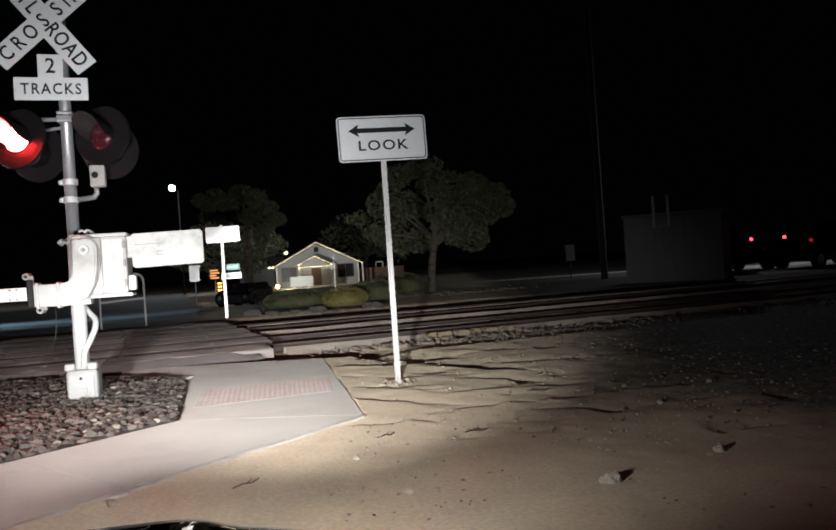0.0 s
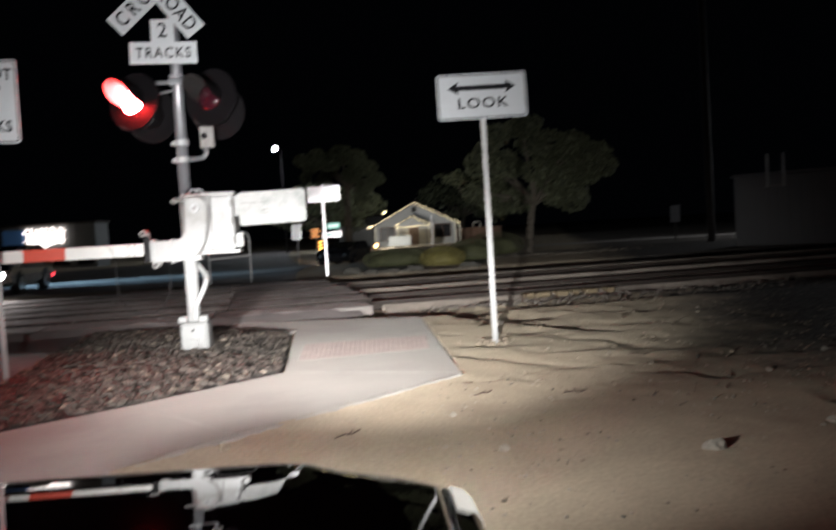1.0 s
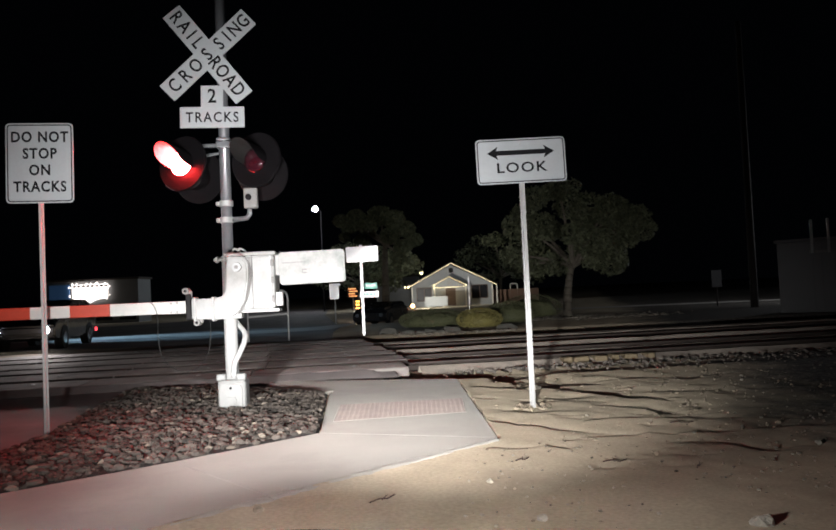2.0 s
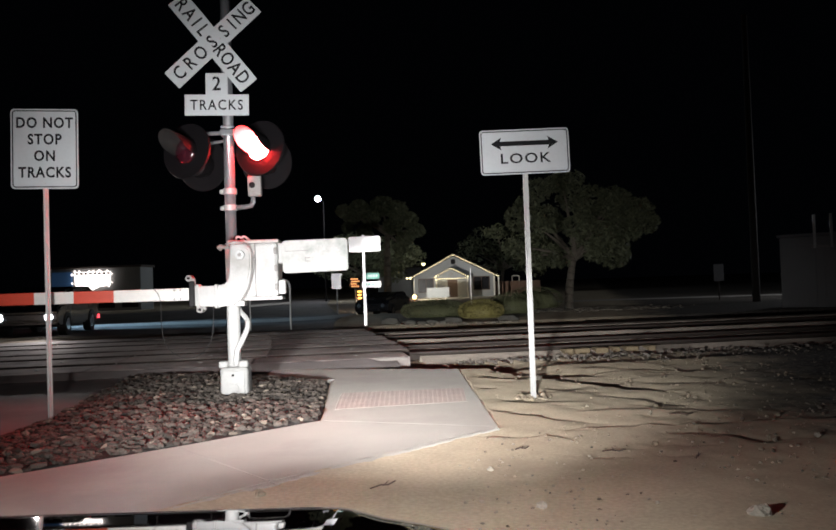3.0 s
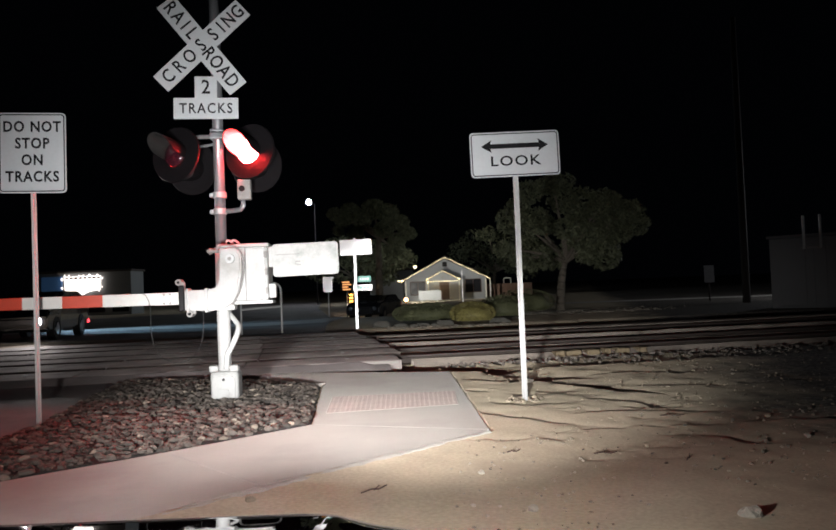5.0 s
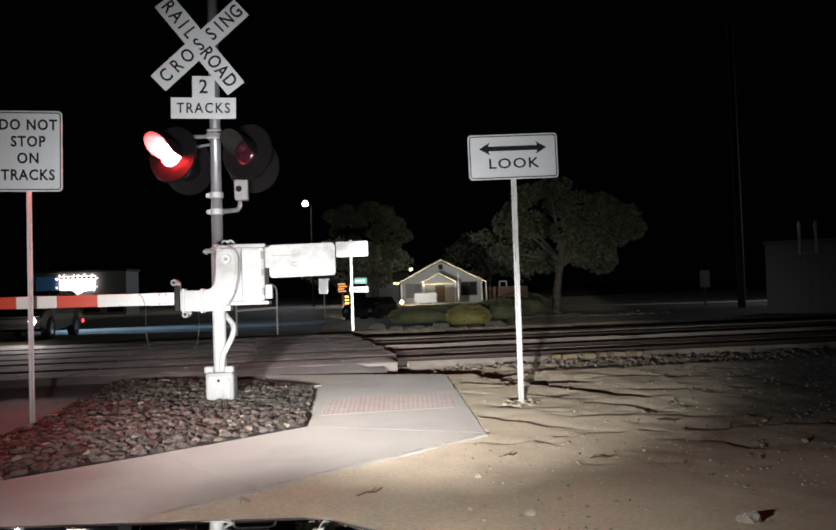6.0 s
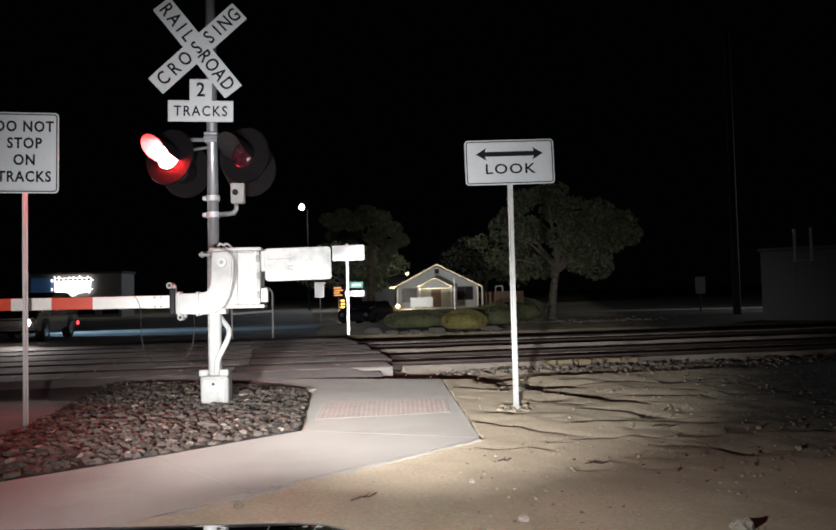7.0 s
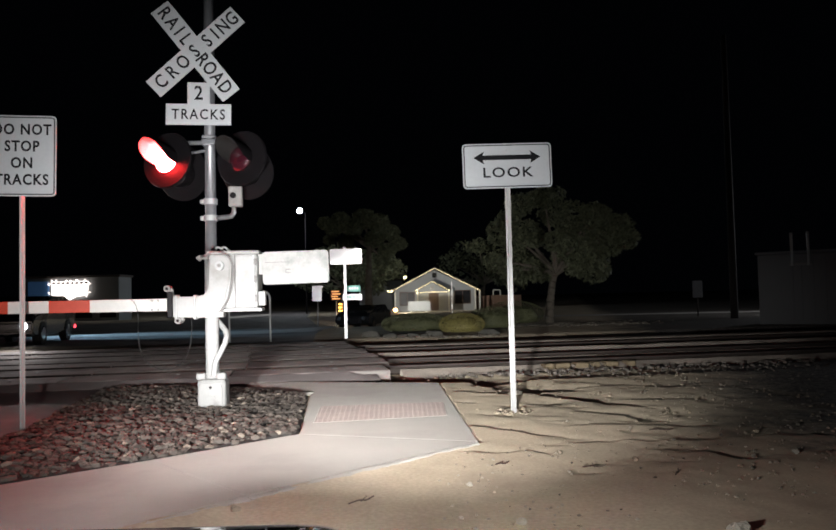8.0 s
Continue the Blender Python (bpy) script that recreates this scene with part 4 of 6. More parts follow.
def signal_lamp(sig, cx, cz, facing, tilt, lit_side):
    """One flashing lamp: round backboard, hood, and an added drum with a glowing and a dark lens that turns about the
    upright in place of switching.
    """
    y0 = MAST.y - 0.10 if facing > 0 else MAST.y + 0.22
    f = -1 if facing > 0 else 1
    m = pose(cx, y0, cz, -7 * facing, 0, tilt)
    unit = bmesh.new()
    # backboard, dished at the rim, with a hole for the lens
    n = 40
    rows = []
    for r, dy in ((0.138, 0.0), (0.300, 0.0), (0.308, 0.02), (0.300, 0.03), (0.138, 0.012)):
        rows.append([unit.verts.new(m @ Vector((r * math.cos(2 * math.pi * i / n), -f * dy, r * math.sin(2 * math.pi * i / n)))) for i in range(n)])
    for a, b in zip(rows, rows[1:] + rows[:1]):
        for i in range(n):
            unit.faces.new((a[i], a[(i + 1) % n], b[(i + 1) % n], b[i]))
    board = part("lamp_backboard", unit, LAMP_BLACK, sig, "round black lamp backboard")
    # housing behind the board, closed at the back
    bm = bmesh.new()
    rows = []
    for r, dy in ((0.144, 0.0), (0.155, 0.10), (0.14, 0.20), (0.06, 0.235), (0.0001, 0.236)):
        rows.append([bm.verts.new(m @ Vector((r * math.cos(2 * math.pi * i / 24), -f * dy, r * math.sin(2 * math.pi * i / 24)))) for i in range(24)])
    for a, b in zip(rows, rows[1:]):
        for i in range(24):
            bm.faces.new((a[i], a[(i + 1) % 24], b[(i + 1) % 24], b[i]))
    part("lamp_housing", bm, LAMP_BLACK, board)
    # hood: the upper part of a tube that runs out over the lens
    bm = bmesh.new()
    rows = []
    for r in (0.144, 0.138):
        for t in (0.0, 0.5, 1.0):
            ring = []
            for i in range(25):
                a = radians(-20 + 220 * i / 24)
                reach = 0.36 * (0.12 + 0.88 * max(0, math.sin((a + radians(20)) / radians(220) * math.pi)) ** 0.5)
                ring.append(bm.verts.new(m @ Vector((r * math.cos(a), f * (0.002 + t * reach), r * math.sin(a)))))
            rows.append(ring)
    rows[3:] = rows[3:][::-1]
    for k, (a, b) in enumerate(zip(rows, rows[1:] + rows[:1])):
        for i in range(24):
            bm.faces.new((a[i], a[i + 1], b[i + 1], b[i])).material_index = 1 if k in (3, 4) else 0
    part("hood", bm, [LAMP_BLACK, HOOD_INSIDE], board)
    # added drum: turns a glowing or dark lens forward in place of switching the lamp
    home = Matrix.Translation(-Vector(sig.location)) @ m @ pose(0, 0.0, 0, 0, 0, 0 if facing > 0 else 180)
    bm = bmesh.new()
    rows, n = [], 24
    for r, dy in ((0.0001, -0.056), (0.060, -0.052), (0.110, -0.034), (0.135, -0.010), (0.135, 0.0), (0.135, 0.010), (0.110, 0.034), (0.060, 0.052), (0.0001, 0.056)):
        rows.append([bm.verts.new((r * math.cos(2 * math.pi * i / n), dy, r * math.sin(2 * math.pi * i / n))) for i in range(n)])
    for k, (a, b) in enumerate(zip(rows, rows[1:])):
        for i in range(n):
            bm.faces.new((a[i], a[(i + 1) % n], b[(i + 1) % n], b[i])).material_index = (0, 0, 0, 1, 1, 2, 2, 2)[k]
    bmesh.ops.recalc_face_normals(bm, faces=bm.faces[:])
    mesh = bpy.data.meshes.new("flash_drum")
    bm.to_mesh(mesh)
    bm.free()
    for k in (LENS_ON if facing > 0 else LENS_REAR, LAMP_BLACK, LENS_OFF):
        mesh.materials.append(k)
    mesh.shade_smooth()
    drum = new("flash_drum", mesh)
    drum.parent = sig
    drum["label"] = "two-faced drum added to flash the red signal lens"
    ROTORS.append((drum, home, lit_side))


def crossing_signal():
    sig = thing("crossing_signal", (MAST.x, MAST.y, 0), "silver railroad crossing signal with crossbuck, red lamps and gate", "crossing signal")
    x0, y0 = MAST.x, MAST.y
    bm = rod(bmesh.new(), (x0, y0, 1.66), (x0, y0, 4.85), 0.058, 0.054, 20)
    mast = part("mast", bm, ALUMINIUM, sig, smooth=True)
    bm = rod(bmesh.new(), (x0, y0, 0.30), (x0, y0, 1.66), 0.070, 0.070, 24)
    part("lower_mast", bm, POST_WHITE, sig, "pale lower mast tube", True)
    bm = bmesh.new()
    rod(bm, (x0, y0, 4.85), (x0, y0, 4.90), 0.066, 0.03, 20)
    part("mast_cap", bm, GALV, mast)
    # base: a squared white casting with a hand-hole plate and top lugs
    bm = bmesh.new()
    box(bm, (x0 + 0.01, y0, 0.17), (0.30, 0.27, 0.38), 4, 0.04)
    base = part("base_casting", bm, BASE_PAINT, sig, "white painted base casting")
    for dx in (-0.105, 0.11):
        bm = bmesh.new()
        box(bm, (x0 + dx, y0 - 0.05, 0.385), (0.10, 0.10, 0.075), 4, 0.02)
        part("lug", bm, BASE_PAINT, base)
    bm = bmesh.new()
    slab(bm, rounded(0.235, 0.285, 0.05), 0.02, pose(x0 + 0.015, y0 - 0.142, 0.17, 0, 0, 4))
    slab(bm, rounded(0.11, 0.10, 0.03), 0.02, pose(x0 + 0.015, y0 - 0.156, 0.13, 0, 0, 4))
    part("hand_hole_plate", bm, BASE_PAINT, base)
    for dz in (0.095, -0.115):
        bm = bmesh.new()
        rod(bm, (x0 + 0.015, y0 - 0.150, 0.18 + dz), (x0 + 0.016, y0 - 0.166, 0.18 + dz), 0.016, 0.014, 6)
        part("bolt", bm, LAMP_BLACK, base)
    # crossbuck: two blades, one behind the other
    for name, text, ang, back in (("crossbuck_blade", "RAILROAD", 52, 0.0), ("crossbuck_blade", "CROSSING", -42.5, 0.012)):
        m = pose(x0 - 0.115, y0 - 0.115 + back, 3.875, 0, ang, 4)
        blade = part(name, slab(bmesh.new(), rounded(1.22, 0.229, 0.008), 0.006, m), SIGN_WHITE, sig, "white blade with black lettering")
        spots = (-0.49, -0.335, -0.175, -0.005, 0.17, 0.285, 0.40, 0.53) if text == "CROSSING" else (-0.525, -0.39, -0.275, -0.165, 0.115, 0.24, 0.37, 0.50)
        for k, (letter, u) in enumerate(zip(text, spots)):
            words("letter", letter, 0.205, m @ pose(u, -0.0190 if text == "CROSSING" and k == 3 else -0.0055, 0.0), SIGN_BLACK, blade, 0.80, 0.003)
        bolts(blade, m, ((0.02, 0.085), (-0.02, -0.085)))
    # number plate and tracks plate, one T-shaped sign
    m = pose(x0 - 0.09, y0 - 0.11, 3.19, 0, 1.0, 4)
    t_out = [(-0.343, -0.115), (0.343, -0.115), (0.343, 0.113), (0.118, 0.113), (0.118, 0.345), (-0.118, 0.345), (-0.118, 0.113), (-0.343, 0.113)]
    plate = part("tracks_plate", slab(bmesh.new(), t_out, 0.005, m), SIGN_WHITE, sig, "white T-shaped plate with black lettering")
    words("lettering", "TRACKS", 0.155, m @ pose(0, -0.0045, -0.005), SIGN_BLACK, plate, 0.86, 0.002, 1.22)
    words("lettering", "2", 0.215, m @ pose(0.0, -0.0045, 0.225), SIGN_BLACK, plate, 0.9, 0.003)
    bolts(plate, m, ((0.0, -0.085), (0.0, 0.31)))
    # lamps on their cross arm, front pair and rear pair
    bm = bmesh.new()
    rod(bm, (x0 - 0.36, y0 - 0.02, 2.90), (x0 + 0.36, y0 - 0.02, 2.90), 0.022, seg=10)
    rod(bm, (x0 - 0.28, y0 + 0.06, 2.80), (x0 + 0.05, y0 + 0.0, 2.83), 0.016, seg=8)
    box(bm, (x0, y0, 2.90), (0.16, 0.16, 0.07), 4, 0.012)
    box(bm, (x0, y0, 2.96), (0.15, 0.15, 0.03), 4, 0.01)
    part("cross_arm", bm, ALUMINIUM, sig)
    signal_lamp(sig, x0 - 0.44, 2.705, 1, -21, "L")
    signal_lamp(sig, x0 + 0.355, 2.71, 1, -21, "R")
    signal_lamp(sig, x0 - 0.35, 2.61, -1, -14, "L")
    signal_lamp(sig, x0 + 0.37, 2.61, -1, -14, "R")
    # junction box and elbow under the lamps
    bm = bmesh.new()
    box(bm, (x0 + 0.285, y0 - 0.06, 2.30), (0.145, 0.09, 0.22), 4, 0.015)
    jb = part("junction_box", bm, GRIME, sig)
    bm = bmesh.new()
    rod(bm, (x0 + 0.265, y0 - 0.105, 2.31), (x0 + 0.265, y0 - 0.12, 2.31), 0.035, 0.03, 14)
    part("box_cover", bm, LAMP_BLACK, jb)
    bm = pipe(bmesh.new(), [(x0 + 0.265, y0 - 0.06, 2.22), (x0 + 0.265, y0 - 0.06, 2.13), (x0 + 0.235, y0 - 0.055, 2.09), (x0 + 0.18, y0 - 0.04, 2.085), (x0 + 0.05, y0, 2.08)], 0.026, 10)
    part("elbow_pipe", bm, ALUMINIUM, sig, smooth=True)
    for z in (2.08, 2.26, 1.66):
        bm = bmesh.new()
        rod(bm, (x0, y0, z - 0.03), (x0, y0, z + 0.03), 0.074, seg=20)
        box(bm, (x0 - 0.085, y0, z), (0.05, 0.05, 0.045), 0, 0.008)
        part("mast_clamp", bm, GALV, sig)
    # gate mechanism: case, lid seam, elbow casting, shaft boss, clamps, arm socket
    bm = bmesh.new()
    box(bm, (x0 + 0.285, y0 - 0.08, 1.385), (0.50, 0.46, 0.57), 5, 0.03)
    case = part("mechanism_case", bm, ENAMEL, sig, "white painted gate machine case")
    bm = bmesh.new()
    box(bm, (x0 + 0.285, y0 - 0.08, 1.685), (0.53, 0.49, 0.035), 5, 0.012)
    part("case_lid", bm, ENAMEL, case)
    bm = bmesh.new()
    box(bm, (x0 + 0.325, y0 - 0.318, 1.385), (0.012, 0.012, 0.55), 5, 0.003)
    part("door_seam", bm, GRIME, case)
    for z in (1.20, 1.40, 1.58):
        part("hinge", box(bmesh.new(), (x0 + 0.535, y0 - 0.31, z), (0.035, 0.03, 0.07), 5, 0.006), GRIME, case)
    part("door_rim", box(bmesh.new(), (x0 + 0.515, y0 - 0.306, 1.385), (0.02, 0.02, 0.55), 5, 0.004), GALV, case)
    bm = bmesh.new()
    rod(bm, (x0 - 0.12, y0 - 0.13, 1.645), (x0 + 0.02, y0 - 0.13, 1.645), 0.018, seg=8)
    rod(bm, (x0 - 0.10, y0 - 0.13, 1.645), (x0 - 0.075, y0 - 0.13, 1.645), 0.034, seg=6)
    part("clamp_bolt", bm, GRIME, case)
    bm = bmesh.new()
    for dx in (0.10, 0.16):
        pipe(bm, arc((x0 + dx, y0 - 0.2, 1.70), (x0 + dx, y0 - 0.2, 1.80), (x0 + dx + 0.09, y0 - 0.2, 1.70), 8), 0.012, 6)
    part("lifting_eye", bm, GALV, case)
    bm = bmesh.new()
    box(bm, (x0 + 0.575, y0 - 0.16, 1.20), (0.075, 0.12, 0.15), 5, 0.012)
    part("side_box", bm, ENAMEL, case)
    bm = bmesh.new()
    box(bm, (x0 + 0.56, y0 - 0.15, 1.56), (0.05, 0.07, 0.22), 5, 0.01)
    part("door_latch", bm, ENAMEL, case)
    # elbow casting from the shaft boss down and out to the arm
    bm = bmesh.new()
    yq = y0 - 0.36
    outline = []
    for i in range(13):
        a = radians(0 + 180 * i / 12)
        outline.append((0.19 + 0.112 * math.cos(a), 1.545 + 0.112 * math.sin(a)))
    outline += [(0.075, 1.40), (0.065, 1.31), (0.02, 1.25), (-0.06, 1.232), (-0.30, 1.235), (-0.30, 1.03), (-0.02, 1.015), (0.10, 1.03), (0.19, 1.09), (0.255, 1.20), (0.30, 1.40)]
    slab(bm, outline, 0.09, pose(x0, yq, 0, 0, 0, 0))
    bmesh.ops.recalc_face_normals(bm, faces=bm.faces[:])
    bmesh.ops.bevel(bm, geom=[e for e in bm.edges if len(e.link_faces) == 2 and abs(e.verts[0].co.y - e.verts[1].co.y) < 1e-6], offset=0.018, segments=2, affect="EDGES")
    casting = part("elbow_casting", bm, ENAMEL, sig, "white elbow casting")
    bm = rod(bmesh.new(), (x0 + 0.19, yq - 0.04, 1.545), (x0 + 0.19, yq - 0.075, 1.545), 0.052, 0.046, 20)
    part("shaft_boss", bm, GALV, casting)
    bm = bmesh.new()
    rod(bm, (x0 + 0.19, yq - 0.07, 1.545), (x0 + 0.19, yq - 0.085, 1.545), 0.022, 0.02, 6)
    part("shaft_nut", bm, GRIME, casting)
    for x, z in ((-0.07, 1.125), (-0.26, 1.13)):
        bm = bmesh.new()
        box(bm, (x0 + x, yq, z), (0.028, 0.12, 0.25), 0, 0.01)
        part("casting_rib", bm, ENAMEL, casting)
    # cable from the case down and along
    bm = pipe(bmesh.new(), through_points([(x0 + 0.02, yq + 0.02, 1.62), (x0 + 0.10, yq - 0.03, 1.685), (x0 + 0.25, yq - 0.04, 1.66), (x0 + 0.325, yq - 0.05, 1.54), (x0 + 0.315, yq - 0.05, 1.38), (x0 + 0.27, yq - 0.05, 1.20), (x0 + 0.19, yq - 0.03, 1.06)], 5), 0.009, 6)
    part("cable", bm, GRIME, casting)
    # underside plate and bracket of the case
    bm = bmesh.new()
    box(bm, (x0 + 0.27, y0 - 0.10, 1.085), (0.60, 0.30, 0.035), 5, 0.008)
    box(bm, (x0 + 0.05, y0 - 0.05, 1.05), (0.20, 0.2, 0.08), 5, 0.01)
    part("case_bracket", bm, ENAMEL, case)
    # counterweight: grimy white plates on the far side of the pivot
    m = pose(x0 + 0.93, y0 - 0.10, 1.522, 0, -1.0, 3)
    weight = part("counterweight", slab(bmesh.new(), rounded(0.695, 0.345, 0.035), 0.14, m), WEIGHT, sig, "thick white painted counterweight plate")
    bm = bmesh.new()
    for (a, b), (w, h) in (((-0.19, 0.06), (0.26, 0.006)), ((-0.08, -0.02), (0.05, 0.010)), ((-0.08, -0.055), (0.05, 0.008)), ((-0.105, -0.035), (0.008, 0.04))):
        slab(bm, [(a - w / 2, b - h / 2), (a + w / 2, b - h / 2), (a + w / 2, b + h / 2), (a - w / 2, b + h / 2)], 0.004, m @ pose(0, -0.072, 0))
    part("paint_mark", bm, GRIME, weight, "worn grey paint marks")
    bm = bmesh.new()
    for z in (0.05, -0.05, 0.0):
        p, q = m @ Vector((-0.44, 0, z)), m @ Vector((-0.34, 0, z))
        rod(bm, p, q, 0.018, seg=8)
    box(bm, m @ Vector((-0.41, 0, 0)), (0.03, 0.12, 0.20), 3, 0.008)
    part("weight_bracket", bm, GALV, weight)
    # conduit from the case to the base
    bm = pipe(bmesh.new(), through_points([(x0 + 0.0, y0 + 0.11, 1.06), (x0 + 0.05, y0 + 0.10, 0.95), (x0 + 0.15, y0 + 0.0, 0.85), (x0 + 0.165, y0 - 0.09, 0.76), (x0 + 0.115, y0 - 0.115, 0.64), (x0 + 0.06, y0 - 0.115, 0.53), (x0 + 0.04, y0 - 0.10, 0.38)], 5), 0.029, 12)
    part("conduit", bm, POST_WHITE, sig, smooth=True)
    # socket and gate arm across the road
    d = Vector((-math.cos(radians(10)), -math.sin(radians(10)), 0))
    s0 = Vector((x0 - 0.30, yq, 1.155))
    bm = bmesh.new()
    box(bm, s0 + d * 0.03, (0.06, 0.11, 0.27), 10, 0.012)
    part("arm_clamp", bm, LAMP_BLACK, sig, "dark arm clamp")
    for z in (0.165, -0.165):
        bm = bmesh.new()
        o = 0.05 if z > 0 else -0.055
        rod(bm, s0 + d * o + Vector((0, -0.05, z)), s0 + d * o + Vector((0, 0.05, z)), 0.033, seg=14)
        box(bm, s0 + d * (o - 0.03) + Vector((0, 0, z * 0.72)), (0.05, 0.06, 0.10), 10, 0.01)
        pulley = part("clamp_pulley", bm, GRIME, sig)
        # black disc set on the pulley in place of its dark hole
        bm = rod(bmesh.new(), s0 + d * o + Vector((0, -0.052, z)), s0 + d * o + Vector((0, -0.062, z)), 0.016, 0.014, 10)
        part("pulley_hole", bm, LAMP_BLACK, pulley)
    arm = part("gate_arm", box(bmesh.new(), s0 + d * 0.16, (0.28, 0.05, 0.128), 10, 0.006), GATE_WHITE, sig, "red and white striped gate arm, lowered")
    u = 0.06
    for k, (w, red) in enumerate(((0.745, False), (0.385, True), (0.375, False), (0.42, True), (0.42, False), (0.42, True), (0.42, False), (0.42, True), (0.42, False), (0.42, True))):
        c = s0 + d * (u + w / 2) + Vector((0, 0, 0.004 * (u + w / 2)))
        h = 0.124 - 0.003 * u
        bm = box(bmesh.new(), c, (w, 0.055, h), 10, 0.004)
        stripe = part("stripe", bm, GATE_RED if red else GATE_WHITE, arm)
        u += w
    for t in (0.14, 0.20):
        for z in (0.045, -0.045):
            p = s0 + d * t + Vector((0, -0.028, z))
            part("arm_bolt", rod(bmesh.new(), p, p + Vector((0, -0.012, 0)), 0.011, 0.009, 8), GRIME, arm)
    # thin wires hanging from the arm down to the ground box
    bm = pipe(bmesh.new(), through_points([s0 + d * 0.42 + Vector((0, -0.04, 0.08))] + [s0 + d * t + Vector((0, -0.05, z)) for t, z in ((0.36, 0.02), (0.33, -0.10), (0.33, -0.3), (0.30, -0.48), (0.22, -0.60), (0.08, -0.66), (-0.06, -0.62), (-0.16, -0.48), (-0.19, -0.3), (-0.19, -0.13))], 4), 0.003, 5)
    part("wire", bm, RUBBER, sig)


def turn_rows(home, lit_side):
    """The drum shows its glowing face by turns, standing in for on and off: swaps about every 0.6 s."""
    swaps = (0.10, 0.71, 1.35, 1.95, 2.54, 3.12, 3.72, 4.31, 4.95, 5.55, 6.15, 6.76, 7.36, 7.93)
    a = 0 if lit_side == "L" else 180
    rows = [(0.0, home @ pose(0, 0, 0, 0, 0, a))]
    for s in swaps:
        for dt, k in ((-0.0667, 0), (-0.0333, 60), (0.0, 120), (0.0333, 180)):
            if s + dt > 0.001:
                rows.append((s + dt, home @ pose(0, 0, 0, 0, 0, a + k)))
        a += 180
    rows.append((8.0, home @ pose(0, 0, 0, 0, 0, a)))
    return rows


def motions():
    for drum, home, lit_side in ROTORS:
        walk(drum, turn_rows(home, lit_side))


# ---- things beyond the tracks ----
def gz(y):
    return float(fall(y))


def leaf_cloud(name, blobs, count, size, mats, parent, seed, flatten=1.0):
    """A crown of many small folded leaves, set near the skin of uneven clumps."""
    rng = np.random.RandomState(seed)
    cos, fas = [], []
    n = 0
    weights = np.array([b[3] ** 2 for b in blobs])
    weights = weights / weights.sum()
    for k in rng.choice(len(blobs), count, p=weights):
        cx, cy, cz, r = blobs[k]
        d = rng.normal(size=3)
        d /= np.linalg.norm(d)
        rad = r * (0.55 + 0.5 * rng.rand() ** 0.5)
        p = np.array((cx, cy, cz)) + d * rad * np.array((1, 1, flatten))
        a, b = rng.normal(size=3), rng.normal(size=3)
        a /= np.linalg.norm(a)
        b -= a * (a @ b)
        b /= np.linalg.norm(b)
        s = size * (0.6 + 0.8 * rng.rand())
        cos += [p - a * s, p + b * s * 0.45, p + a * s, p - b * s * 0.45]
        fas.append((n, n + 1, n + 2, n + 3))
        n += 4
    mesh = bpy.data.meshes.new(name)
    mesh.from_pydata([tuple(c) for c in cos], [], fas)
    return finish(name, mesh, mats, parent)


def tree(x, y, trunk_h, lean, blobs, count, leaf, label, mat=None, seed=1, r0=0.14):
    z = gz(y)
    t = thing("tree", (x, y, z), label, "tree")
    bm = bmesh.new()
    top = Vector((x + lean[0], y + lean[1], z + trunk_h))
    pts = arc((x, y, z - 0.05), (x + lean[0] * 0.1, y, z + trunk_h * 0.6), top, 8)
    for i, (a, b) in enumerate(zip(pts, pts[1:])):
        rod(bm, a, b, r0 * (1.15 - 0.06 * i), r0 * (1.15 - 0.06 * (i + 1)), 10)
    part("trunk", bm, BARK, t, smooth=True)
    for bx, by, bz, br in blobs[::2]:
        bm = bmesh.new()
        pts = arc(top - Vector((0, 0, 0.2)), ((top.x + x + bx) / 2, (top.y + y + by) / 2, (top.z + z + bz) / 2 + 0.15), (x + bx, y + by, z + bz), 5)
        for i, (a, b) in enumerate(zip(pts, pts[1:])):
            rod(bm, a, b, r0 * 0.55 * (1 - i * 0.17), r0 * 0.55 * (0.83 - i * 0.17) + 0.005, 7)
        part("limb", bm, BARK, t)
    leaf_cloud("crown", [(x + a, y + b, z + c, r) for a, b, c, r in blobs], count, leaf, mat or LEAF, t, seed, 0.8)
    return t


def bush(x, y, rx, ry, h, mat, label, seed, count=1600):
    z = gz(y)
    t = thing("bush", (x, y, z), label, "bush", "garden bushes")
    bm = bmesh.new()
    rng = np.random.RandomState(seed)
    bmesh.ops.create_icosphere(bm, subdivisions=3, radius=1.0)
    for v in bm.verts:
        k = 0.9 + 0.10 * noise.noise(v.co * 2.2 + Vector((seed, 0, 0)))
        zz = max(v.co.z, -0.6) * 0.5
        v.co = Vector((x + v.co.x * rx * k * 0.93, y + v.co.y * ry * k * 0.93, z + (zz + 0.5) * h * 0.93 * k))
    part("twig_core", bm, mat, t, smooth=True)
    cos, fas = [], []
    for i in range(count):
        d = rng.normal(size=3)
        d /= np.linalg.norm(d)
        zz = max(d[2], -0.6) * 0.5
        p = np.array((x + d[0] * rx, y + d[1] * ry, z + (zz + 0.5) * h)) + rng.normal(size=3) * 0.012
        a, b = rng.normal(size=3), rng.normal(size=3)
        a /= np.linalg.norm(a)
        b -= a * (a @ b)
        b /= np.linalg.norm(b)
        s = 0.022 * (0.6 + 0.8 * rng.rand())
        cos += [tuple(p - a * s), tuple(p + b * s * 0.5), tuple(p + a * s), tuple(p - b * s * 0.5)]
        fas.append((4 * i, 4 * i + 1, 4 * i + 2, 4 * i + 3))
    mesh = bpy.data.meshes.new("foliage")
    mesh.from_pydata(cos, [], fas)
    finish("foliage", mesh, mat, t)


